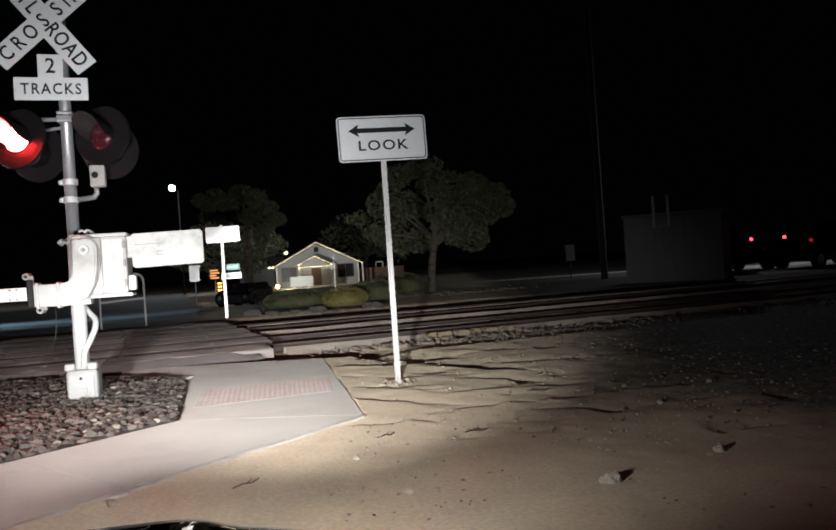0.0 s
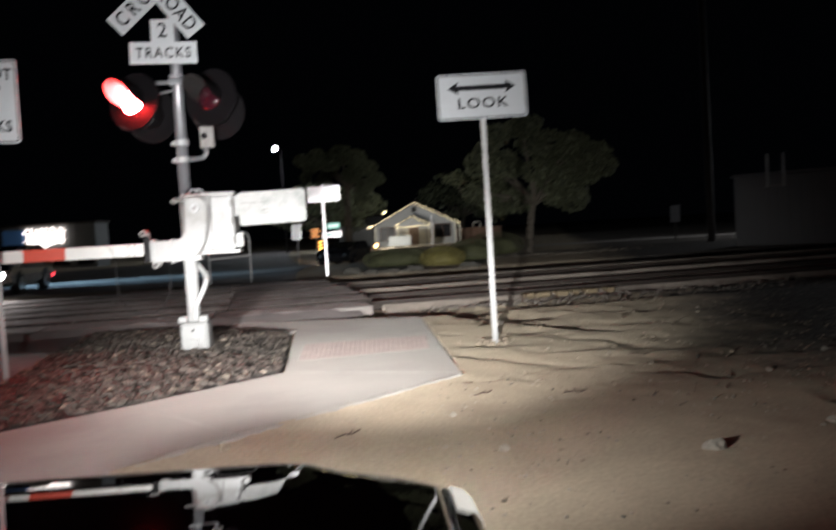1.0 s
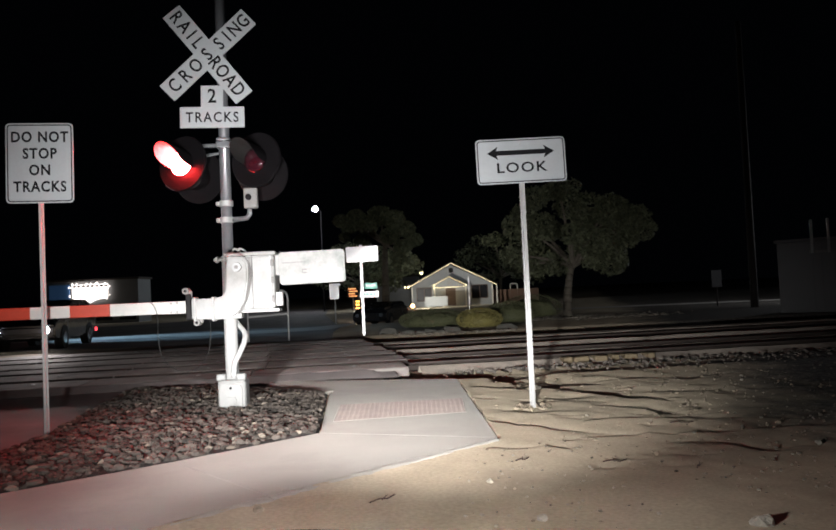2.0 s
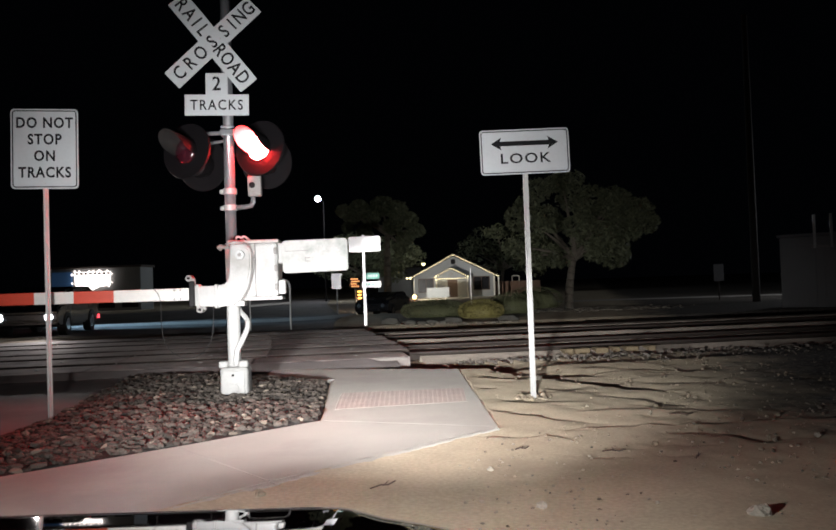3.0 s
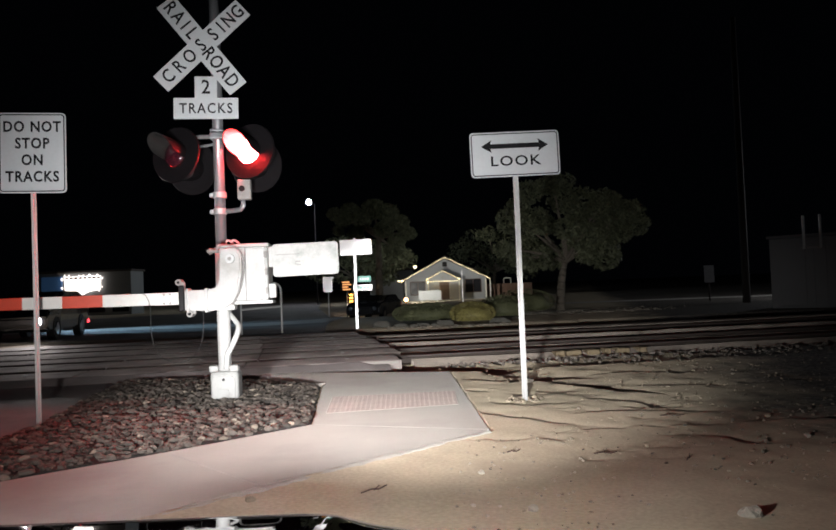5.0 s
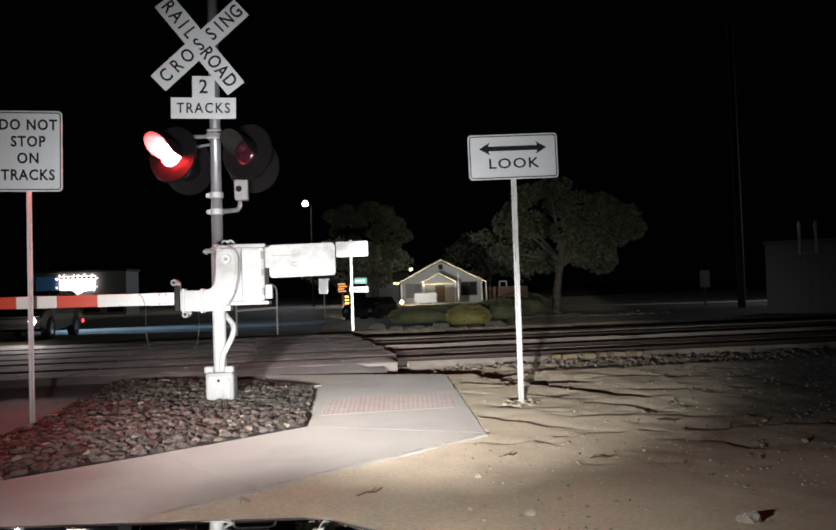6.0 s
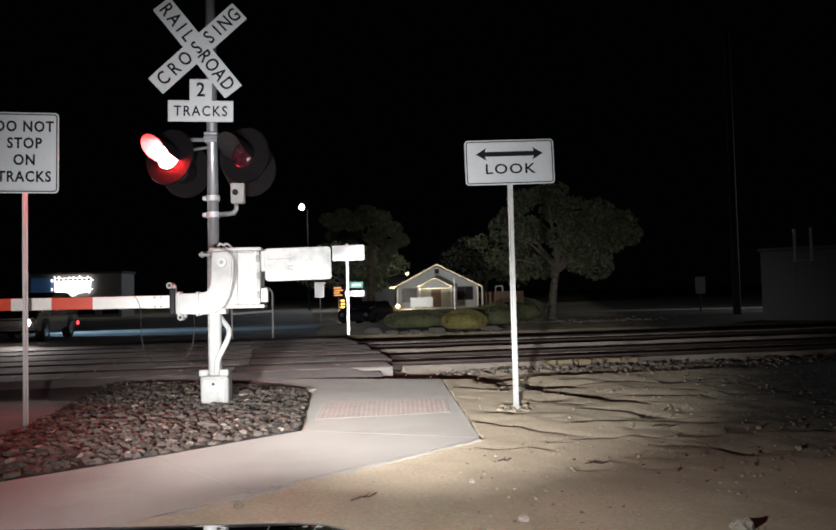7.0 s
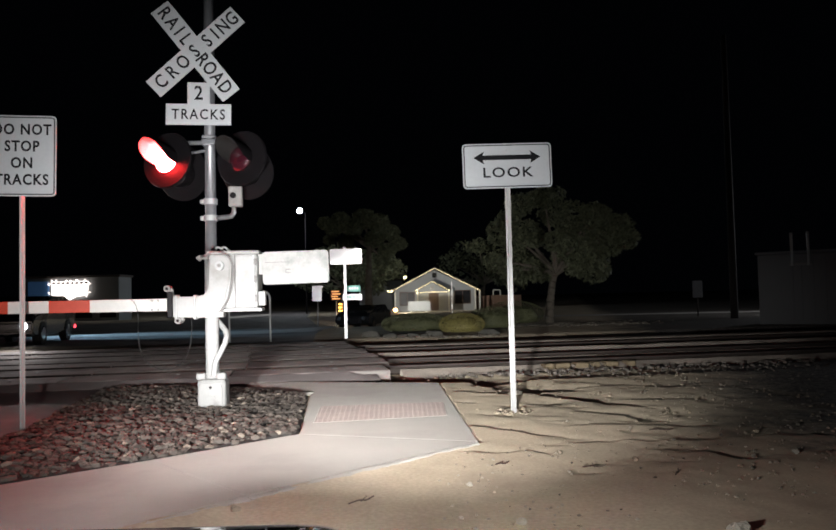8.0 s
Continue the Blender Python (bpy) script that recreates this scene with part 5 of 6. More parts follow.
def boulder(x, y, r, h, seed):
    z = gz(y)
    t = thing("boulder", (x, y, z), "low grey garden boulder in front of the hedge", "boulder", "garden boulders")
    bm = bmesh.new()
    bmesh.ops.create_icosphere(bm, subdivisions=3, radius=1.0)
    for v in bm.verts:
        k = 0.85 + 0.3 * noise.noise(v.co * 1.3 + Vector((seed * 3.1, 0, 0)))
        v.co = Vector((x + v.co.x * r * k, y + v.co.y * r * 0.7 * k, z + max(v.co.z, -0.3) * h * k + 0.05))
    part("stone_body", bm, BOULDER, t, smooth=True)


def back_signs():
    # back of the sign for the other direction
    x, y = -1.87, 22.6
    s = thing("sign_back", (x, y, gz(y)), "bare metal back of a look sign on a white post", "road sign")
    bm = box(bmesh.new(), (x, y, gz(y) + 1.33), (0.085, 0.05, 2.78), 3, 0.006)
    part("post", bm, BARE_SHEET, s)
    m = pose(x + 0.04, y - 0.06, 2.43, 3, -1.0, 4)
    part("sign_panel", slab(bmesh.new(), rounded(0.95, 0.46, 0.04), 0.005, m), BARE_SHEET, s)
    # street name blades on their own post
    x, y = -1.78, 24.0
    s = thing("street_name_sign", (x, y, gz(y)), "pale green street name blades on a thin post", "street sign")
    part("post", rod(bmesh.new(), (x - 0.2, y, gz(y) - 0.05), (x - 0.2, y, gz(y) + 1.58), 0.03, seg=8), GALV, s)
    for dx, z, w, mat in ((0.07, 1.49, 0.42, GREEN_SHEET), (0.02, 1.22, 0.60, BARE_SHEET)):
        m = pose(x + dx, y - 0.05, z, 0, 0, 5)
        blade = part("blade", slab(bmesh.new(), rounded(w, 0.19, 0.02), 0.006, m), mat, s)
        bm = bmesh.new()
        for k in range(4):
            slab(bm, [(-w * 0.36 + k * w * 0.19, -0.03), (-w * 0.36 + k * w * 0.19 + w * 0.13, -0.03), (-w * 0.36 + k * w * 0.19 + w * 0.13, 0.04), (-w * 0.36 + k * w * 0.19, 0.04)], 0.003, m @ pose(0, -0.006, 0))
        part("lettering_bar", bm, BARE_SHEET if mat is GREEN_SHEET else GREEN_SHEET, blade)
    # small white sign farther down the road
    x, y = -4.25, 35.6
    s = thing("small_sign", (x, y, gz(y)), "small white upright sign on a grey post", "road sign")
    part("post", rod(bmesh.new(), (x, y, gz(y) - 0.05), (x, y, gz(y) + 1.9), 0.03, seg=8), GALV, s)
    part("sign_panel", slab(bmesh.new(), rounded(0.44, 0.72, 0.03), 0.006, pose(x - 0.02, y - 0.04, 1.44, 0.95, 0, 6.5)), BARE_SHEET, s)
    bm = bmesh.new()
    slab(bm, rounded(0.50, 0.10, 0.02), 0.02, pose(x + 0.02, y - 0.05, 1.76, 0, 0, 3))
    part("cap_plate", bm, BARE_SHEET, s)
    # pipe barrier beside the far approach
    s = thing("pipe_barrier", (-4.45, 21.3, 0), "bent grey pipe barrier with a middle rail", "barrier")
    a, b = (-5.02, 21.3), (-3.88, 21.3)
    pts = [(a[0], a[1], -0.05), (a[0], a[1], 1.24)] + arc((a[0], a[1], 1.24), (a[0], a[1], 1.44), (a[0] + 0.25, a[1], 1.44), 5)[1:] + arc((b[0] - 0.25, b[1], 1.44), (b[0], b[1], 1.44), (b[0], b[1], 1.2), 5) + [(b[0], b[1], -0.05)]
    part("hoop", pipe(bmesh.new(), pts, 0.03, 8), POST_WHITE, s)
    part("middle_rail", rod(bmesh.new(), (a[0], a[1], 0.72), (b[0], b[1], 0.78), 0.03, seg=10), POST_WHITE, s)
    # dim panel far off to the right of the tree
    x, y = 14.6, 38.0
    s = thing("far_sign", (x, y, gz(y)), "dim grey panel on a short post", "sign")
    part("post", rod(bmesh.new(), (x, y, gz(y) - 0.05), (x, y, 1.2), 0.04, seg=8), POLE_DARK, s)
    part("sign_panel", slab(bmesh.new(), rounded(0.5, 0.85, 0.03), 0.03, pose(x, y - 0.05, 1.25)), GRIME_DARK, s)


def street_lamp():
    x, y = -10.57, 75
    s = thing("street_lamp", (x, y, gz(y)), "tall street lamp with a bright cool white head", "street lamp")
    part("pole", rod(bmesh.new(), (x + 0.1, y + 3.2, gz(y)), (x + 0.1, y + 3.2, 10.2), 0.09, 0.05, 10), LAMP_BLACK, s)
    bm = bmesh.new()
    box(bm, (x, y + 0.5, 10.12), (0.30, 0.9, 0.14), 0, 0.04)
    rod(bm, (x, y + 0.9, 10.12), (x + 0.1, y + 3.2, 10.15), 0.04, seg=8)
    part("lamp_head", bm, LAMP_BLACK, s)
    bm = bmesh.new()
    bmesh.ops.create_icosphere(bm, subdivisions=2, radius=0.27, matrix=Matrix.Translation((x, y - 0.1, 10.0)))
    part("lamp_globe", bm, BULB_COOL, s, smooth=True)


def house():
    y0 = 84.0
    z = gz(y0)
    cx, w, eave, apex, deep = 2.98, 9.0, 1.95, 4.25, 11.0
    l, r = cx - w / 2, cx + w / 2
    h = thing("house", (cx, y0, z), "grey single-storey house with string lights along its gable", "house")

    holes = ((-0.9, 0.75, 0.25, 1.72), (2.3, 3.4, z + 0.05, 1.6), (5.2, 6.95, 0.35, 1.8))
    xs = sorted({l, r, *[v for q in holes for v in q[:2]]})
    for xa, xb in zip(xs, xs[1:]):
        cut = [q for q in holes if q[0] < (xa + xb) / 2 < q[1]]
        for za, zb in ([(z, cut[0][2]), (cut[0][3], eave)] if cut else [(z, eave)]):
            part("front_wall", box(bmesh.new(), ((xa + xb) / 2, y0 + 0.1, (za + zb) / 2), (xb - xa, 0.2, zb - za)), STUCCO, h)
    part("gable_wall", slab(bmesh.new(), [(l, eave), (r, eave), (cx, apex - 0.12)], 0.2, pose(0, y0 + 0.1, 0)), STUCCO, h)
    for x in (l + 0.1, r - 0.1):
        bm = box(bmesh.new(), (x, y0 + 0.2 + deep / 2, (z + eave) / 2), (0.2, deep, eave - z))
        part("side_wall", bm, STUCCO, h)
    part("back_wall", box(bmesh.new(), (cx, y0 + deep + 0.3, (z + eave) / 2), (w, 0.2, eave - z)), STUCCO, h)
    for s in (-1, 1):
        bm = bmesh.new()
        pts = [(cx, apex), (cx + s * (w / 2 + 0.55), eave - 0.28), (cx + s * (w / 2 + 0.55), eave - 0.12), (cx, apex + 0.17)]
        slab(bm, pts, deep + 1.2, pose(0, y0 + deep / 2, 0))
        part("roof", bm, ROOF, h, "dark shingle roof slope")
        bm = bmesh.new()
        slab(bm, [(cx, apex - 0.02), (cx + s * (w / 2 + 0.55), eave - 0.32), (cx + s * (w / 2 + 0.55), eave - 0.10), (cx, apex + 0.2)], 0.06, pose(0, y0 - 0.65, 0))
        board = part("barge_board", bm, ROOF, h)
        for i in range(26):
            t = (i + 0.5) / 26
            bm = bmesh.new()
            bmesh.ops.create_icosphere(bm, subdivisions=1, radius=0.043, matrix=Matrix.Translation((cx + s * (w / 2 + 0.5) * t, y0 - 0.72, apex + 0.05 + (eave - 0.27 - apex) * t)))
            part("bulb", bm, BULB_WARM, board)
    # attic vent
    part("vent", box(bmesh.new(), (cx, y0 - 0.03, 3.55), (0.5, 0.06, 0.55), 0, 0.02), LAMP_BLACK, h)
    # windows and door in their openings
    for name, (xa, xb, za, zb) in zip(("window", "door", "window"), holes):
        if name == "window":
            bm = bmesh.new()
            for q, sz in (((xa, (za + zb) / 2), (0.09, zb - za)), ((xb, (za + zb) / 2), (0.09, zb - za)), (((xa + xb) / 2, za), (xb - xa, 0.09)), (((xa + xb) / 2, zb), (xb - xa, 0.09)), (((xa + xb) / 2, (za + zb) / 2), (0.07, zb - za))):
                box(bm, (q[0], y0 - 0.02, q[1]), (sz[0], 0.10, sz[1]), 0, 0.01)
            win = part("window", bm, DOOR_WOOD, h)
            part("pane", box(bmesh.new(), ((xa + xb) / 2, y0 + 0.12, (za + zb) / 2), (xb - xa, 0.02, zb - za)), DARK_GLASS, win)
        else:
            d = part("door", box(bmesh.new(), ((xa + xb) / 2, y0 + 0.1, (za + zb) / 2), (xb - xa, 0.06, zb - za), 0, 0.01), DOOR_WOOD, h)
            part("door_frame", box(bmesh.new(), ((xa + xb) / 2, y0 + 0.02, zb + 0.05), (xb - xa + 0.2, 0.1, 0.1)), TRIM, d)
    # porch gable on posts
    px0, px1, pz, pa = 0.95, 4.35, 1.75, 2.75
    pc = (px0 + px1) / 2
    for s, x in ((-1, px0), (1, px1)):
        bm = bmesh.new()
        slab(bm, [(pc, pa), (pc + s * 1.9, pz), (pc + s * 1.9, pz + 0.12), (pc, pa + 0.14)], 1.9, pose(0, y0 - 0.95, 0))
        part("porch_roof", bm, ROOF, h)
        part("porch_post", box(bmesh.new(), (x + 0.1, y0 - 1.75, (z + pz) / 2), (0.14, 0.14, pz - z), 0, 0.01), TRIM, h)
        for i in range(9):
            t = (i + 0.5) / 9
            bm = bmesh.new()
            bmesh.ops.create_icosphere(bm, subdivisions=1, radius=0.045, matrix=Matrix.Translation((pc + s * 1.9 * t, y0 - 1.96, pa + 0.06 + (pz - pa) * t)))
            part("bulb", bm, BULB_WARM, h)
    part("porch_gable", slab(bmesh.new(), [(px0, pz), (px1, pz), (pc, pa - 0.05)], 0.1, pose(0, y0 - 1.8, 0)), STUCCO, h)
    part("gable_ornament", rod(bmesh.new(), (pc, y0 - 1.86, 2.15), (pc, y0 - 1.93, 2.15), 0.22, 0.20, 16), GRIME, h)
    for i in range(12):
        bm = bmesh.new()
        bmesh.ops.create_icosphere(bm, subdivisions=1, radius=0.045, matrix=Matrix.Translation((px0 + (px1 - px0) * (i + 0.5) / 12, y0 - 1.9, pz - 0.08)))
        part("bulb", bm, BULB_WARM, h)
    for x, zz, s in ((1.0, 1.6, 0.07), (1.0, 1.95, 0.08), (l - 0.25, 1.85, 0.13), (l - 0.6, 1.85, 0.11), (4.45, 1.85, 0.08)):
        bm = bmesh.new()
        bmesh.ops.create_icosphere(bm, subdivisions=1, radius=s, matrix=Matrix.Translation((x, y0 - 1.95, zz)))
        part("lantern", bm, BULB_WARM, h)
    for x in (r - 0.05, r + 0.45, l + 0.1):
        part("corner_post", box(bmesh.new(), (x, y0 - 0.5, (z + eave) / 2), (0.16, 0.16, eave - z - 0.25), 0, 0.01), TRIM, h)
    # fence and lit arch to the side
    f = thing("side_fence", (10.0, 86.0, gz(86)), "low reddish-brown board fence beside the house", "fence")
    for i in range(13):
        part("board", box(bmesh.new(), (7.9 + i * 0.4, 86, gz(86) + 0.80), (0.39, 0.04, 1.60), 0, 0.01), FENCE, f)
    a = thing("garden_arch", (10.15, 86.4, gz(85)), "small pale arch standing behind the fence", "garden arch")
    part("arch_frame", pipe(bmesh.new(), [(9.75, 86.4, gz(85)), (9.75, 86.4, 1.68), (9.85, 86.4, 1.78), (10.45, 86.4, 1.78), (10.55, 86.4, 1.68), (10.55, 86.4, gz(85))], 0.07, 6), TRIM, a)
    # white board sign on the lawn, flag pole, yard lamp
    s = thing("lawn_sign", (1.09, 75.2, gz(75)), "blank white board sign on two short legs", "sign")
    part("sign_board", box(bmesh.new(), (1.09, 75.2, 0.27), (2.24, 0.08, 0.97), 0, 0.02), BUILDING, s)
    for x in (0.3, 1.8):
        part("leg", box(bmesh.new(), (x, 75.28, gz(75) + 0.12), (0.09, 0.06, 0.4)), TRIM, s)
    part("lettering_bar", box(bmesh.new(), (0.3, 75.15, 0.62), (0.4, 0.02, 0.06)), GRIME, s)
    p = thing("flag_pole", (1.74, 30, gz(30)), "thin pale pole behind the hedge", "pole")
    part("pole", box(bmesh.new(), (1.74, 30, 0.83), (0.028, 0.02, 1.86), 0, 0.004, pose(0, 0, 0, 0.85, 0, -4.2)), BARE_SHEET, p)
    p = thing("marker_post", (-2.62, 48, gz(48)), "short pale marker post beside the street", "pole")
    part("pole", box(bmesh.new(), (-2.62, 48, 0.8), (0.07, 0.02, 2.0), 0, 0.004, pose(0, 0, 0, 0.2, 0, 2.5)), BARE_SHEET, p)
    p = thing("yard_lamp", (-1.17, 68.4, gz(68)), "small orange glowing yard lamp on the lawn", "lamp")
    part("stake", rod(bmesh.new(), (-1.17, 68.4, gz(68)), (-1.17, 68.4, -0.1), 0.05, seg=8), GRIME, p)
    bm = bmesh.new()
    bmesh.ops.create_icosphere(bm, subdivisions=2, radius=0.2, matrix=Matrix.Translation((-1.17, 68.4, 0.04)))
    part("lamp_globe", bm, FLOOD_FACE, p, smooth=True)
    # second roof with a lit window behind, to the left
    n = thing("neighbour_house", (-3.2, 97, gz(97)), "dark neighbouring house with one warm light", "house")
    part("wall", box(bmesh.new(), (-3.4, 98, 1.4), (5.5, 5, 3.8), 0, 0.05), STUCCO, n)
    part("roof", slab(bmesh.new(), [(-6.5, 3.3), (-0.3, 3.3), (-3.4, 4.9)], 6, pose(0, 98, 0)), ROOF, n)
    bm = bmesh.new()
    bmesh.ops.create_icosphere(bm, subdivisions=1, radius=0.25, matrix=Matrix.Translation((-0.35, 95.1, 3.7)))
    part("wall_lamp", bm, BULB_WARM, n)


def vehicle(name, at, turn, label, paint, length=4.9, width=1.9, height=1.75, pickup=False, front=0.72, rear=0.88, sunk=0.0):
    """A car or pickup: shaped body, cabin with windows, wheels with rims, lamps."""
    z0 = gz(at[1]) - sunk
    v = thing(name, (at[0], at[1], z0), label, "car")
    m = Matrix.Translation((at[0], at[1], z0)) @ pose(0, 0, 0, 0, 0, turn)
    L, H = length / 2, height
    low = [(-L, 0.42), (-L + 0.05, 0.95), (-L + 0.2, 1.03), (L - 1.5, 1.05), (L - 0.3, 0.92), (L, 0.72), (L - 0.02, 0.40), (L - 0.3, 0.30), (-L + 0.3, 0.32)]
    bm = slab(bmesh.new(), low, width, m)
    bmesh.ops.recalc_face_normals(bm, faces=bm.faces[:])
    bmesh.ops.bevel(bm, geom=bm.edges[:], offset=0.05, segments=2, affect="EDGES")
    body = part("body", bm, paint, v)
    cab = [(-L + 2.2, 1.02), (-L + 2.3, H - 0.03), (-L + 2.5, H), (L - 2.3, H), (L - 2.1, H - 0.05), (L - 1.35, 1.02)] if pickup else [(-L + 0.15, 1.0), (-L + 0.45, H - 0.05), (-L + 0.7, H), (L - 2.3, H), (L - 2.1, H - 0.05), (L - 1.35, 1.02)]
    bm = slab(bmesh.new(), cab, width * 0.88, m)
    bmesh.ops.recalc_face_normals(bm, faces=bm.faces[:])
    bmesh.ops.bevel(bm, geom=bm.edges[:], offset=0.05, segments=2, affect="EDGES")
    cabin = part("cabin", bm, paint, v)
    for s in (-1, 1):
        c0 = cab[0][0] + 0.3
        for xa, xb in ((c0, (c0 + L - 1.9) / 2 - 0.04), ((c0 + L - 1.9) / 2 + 0.04, L - 1.85)):
            bm = slab(bmesh.new(), [(xa, 1.10), (xa + 0.08, H - 0.14), (xb - 0.12, H - 0.14), (xb, 1.10)], 0.02, m @ pose(0, s * width * 0.44, 0))
            part("side_window", bm, DARK_GLASS, cabin)
    for s in (-1, 1):
        for x in (-L + 0.95, L - 0.95):
            c, d = m @ Vector((x, s * (width / 2 - 0.20), 0.36)), m @ Vector((x, s * (width / 2 + 0.02), 0.36))
            wheel = part("wheel", rod(bmesh.new(), c, d, 0.36, seg=20), RUBBER, v)
            e = m @ Vector((x, s * (width / 2 + 0.035), 0.36))
            part("rim", rod(bmesh.new(), d, e, 0.22, 0.19, 14), CHROME, wheel)
        p, q = m @ Vector((L - 0.06, s * (width / 2 - 0.25), front)), m @ Vector((L + 0.03, s * (width / 2 - 0.25), front))
        part("headlight", rod(bmesh.new(), p, q, 0.11, 0.10, 12), BULB_WHITE if "waiting" in label else CHROME, body)
        box_m = m @ pose(-L + 0.03, s * (width / 2 - 0.03), rear)
        bm = box(bmesh.new(), box_m.translation, (0.10, 0.12, 0.13), turn, 0.02)
        part("tail_light", bm, TAIL_RED if "tail" in label or "waiting" in label else GATE_RED, body)
    return v


def vehicles():
    vehicle("car", (-12.15, 24.15), -80, "dark grey car waiting with its headlights on", GREY_PAINT, 4.7, 1.85, 1.5, False, 0.60, 0.46)
    vehicle("car", (-2.35, 40.2), 257, "dark parked sedan behind the clipped hedge", GREY_PAINT, 4.5, 1.75, 1.30, False, 0.66, 0.8, STREET_DIP)
    vehicle("pickup_truck", (18.3, 30.0), 190, "black pickup with one red tail light, parked", DARK_PAINT, 5.4, 1.95, 1.85, True, 0.72, 1.36)
    vehicle("pickup_truck", (22.6, 28.8), 14, "black pickup with chrome trim, parked", DARK_PAINT, 5.4, 1.95, 1.85, True)
    # amber roadside message sign on a post, with a column of marker lamps
    x, y = -4.1, 44.0
    t = thing("message_sign", (x, y, gz(y)), "amber lit message sign with a column of marker lamps", "road sign")
    part("post", rod(bmesh.new(), (x - 0.08, y, gz(y) - STREET_DIP - 0.05), (x - 0.08, y, 1.2), 0.045, seg=8), GRIME, t)
    board = part("sign_board", slab(bmesh.new(), rounded(0.66, 0.62, 0.04), 0.06, pose(x - 0.12, y - 0.06, 1.38)), POLE_DARK, t)
    for k, (dx, w) in enumerate(((-0.12, 0.44), (-0.06, 0.50), (-0.16, 0.36), (-0.08, 0.46))):
        part("lettering_bar", box(bmesh.new(), (x + dx, y - 0.10, 1.60 - 0.14 * k), (w, 0.02, 0.075), 0, 0.005), ORANGE_SIGN, board)
    rack = part("lamp_rack", box(bmesh.new(), (x + 0.16, y - 0.02, 0.55), (0.10, 0.05, 0.85), 0, 0.01), POLE_DARK, t)
    for k in range(4):
        part("marker_lamp", box(bmesh.new(), (x + 0.16, y - 0.07, 0.86 - 0.19 * k), (0.22, 0.05, 0.08), 0, 0.01), BULB_AMBER, rack)
    bm = bmesh.new()
    bmesh.ops.create_icosphere(bm, subdivisions=2, radius=0.10, matrix=Matrix.Translation((x + 0.12, y - 0.08, 0.16)))
    part("lamp", bm, BULB_WHITE, rack)


def marquee():
    y = 70.0
    b = thing("shop_building", (-31, y, gz(y)), "low shop building with a bright lit sign", "shop")
    part("wall", box(bmesh.new(), (-30.9, y + 1.6, 1.4), (8.6, 3.2, 4.6), 0, 0.05), BUILDING, b)
    part("roof", box(bmesh.new(), (-30.9, y + 1.6, 3.78), (8.9, 3.5, 0.2), 0, 0.04), ROOF, b)
    sign = part("sign_face", slab(bmesh.new(), [(-1.6, -0.55), (-0.5, -0.72), (0.0, -0.98), (0.5, -0.72), (1.6, -0.55), (1.65, 0.72), (-1.65, 0.72)], 0.2, pose(-31.0, y - 0.2, 2.62)), MARQUEE, b, "glowing white sign face")
    rng = random.Random(3)
    for i in range(8):
        part("lettering_bar", box(bmesh.new(), (-32.40 + i * 0.42, y - 0.33, 3.18), (0.30, 0.04, 0.20), 0, 0.02), LAMP_BLACK, sign)
    for i in range(26):
        a, zz = -32.7 + 3.4 * rng.random(), rng.choice((1.95, 2.0, 3.42, 3.38, 2.3, 3.1))
        bm = bmesh.new()
        bmesh.ops.create_icosphere(bm, subdivisions=1, radius=rng.uniform(0.05, 0.12), matrix=Matrix.Translation((a if zz not in (2.3, 3.1) else rng.choice((-32.85, -29.15)), y - 0.32, zz)))
        part("bulb", bm, MARQUEE, sign)
    # glowing panel stands in for the blue light on the wall
    part("blue_glow_panel", slab(bmesh.new(), rounded(1.9, 1.5, 0.05), 0.1, pose(-33.9, y - 0.1, 2.62)), WALL_GLOW_BLUE, b)
    for i in range(4):
        part("window", box(bmesh.new(), (-34.2 + i * 2.2, y - 0.05, 0.6), (1.5, 0.12, 1.3), 0, 0.02), DARK_GLASS, b)


def signal_hut():
    x, y, t = 14.0, 25.6, -38
    h = thing("signal_hut", (x, y, gz(y)), "grey metal railroad signal hut with two roof pipes", "utility hut")
    m = pose(x, y, gz(y), 0, 0, t)
    part("body", box(bmesh.new(), m @ Vector((0, 0, 1.17)), (3.3, 2.4, 2.35), t, 0.03), HUT, h)
    part("roof", box(bmesh.new(), m @ Vector((0, 0, 2.40)), (3.45, 2.55, 0.10), t, 0.03), HUT, h)
    for dx in (-0.55, -0.05):
        part("roof_pipe", rod(bmesh.new(), m @ Vector((dx, -1.30, 1.95)), m @ Vector((dx, -1.30, 3.05)), 0.045, seg=10), GALV, h)
    part("pipe_bracket", box(bmesh.new(), m @ Vector((-0.3, -1.26, 2.0)), (0.7, 0.12, 0.08), t, 0.01), GRIME, h)
    part("door", box(bmesh.new(), m @ Vector((-1.0, -1.21, 1.05)), (0.9, 0.05, 1.95), t, 0.01), HUT, h)
    for k in range(6):
        part("wall_rib", box(bmesh.new(), m @ Vector((-0.3 + k * 0.36, -1.21, 1.15)), (0.03, 0.03, 2.2), t, 0.006), HUT, h)
    x, y = 14.28, 33.0
    p = thing("utility_pole", (x, y, gz(y)), "tall dark wooden utility pole", "pole")
    part("pole", rod(bmesh.new(), (x, y, gz(y)), (x, y, 12.5), 0.17, 0.12, 12), POLE_DARK, p)
    x, y = 26.2, 30.5
    p = thing("white_panel_sign", (x, y, gz(y)), "white upright panel beside the parked trucks", "sign")
    part("sign_panel", slab(bmesh.new(), rounded(1.3, 1.5, 0.04), 0.06, pose(x, y - 0.08, 2.3, 0, 0, -30)), SIGN_WHITE, p)
    part("post", rod(bmesh.new(), (x, y, gz(y)), (x, y, 2.6), 0.06, seg=8), GALV, p)


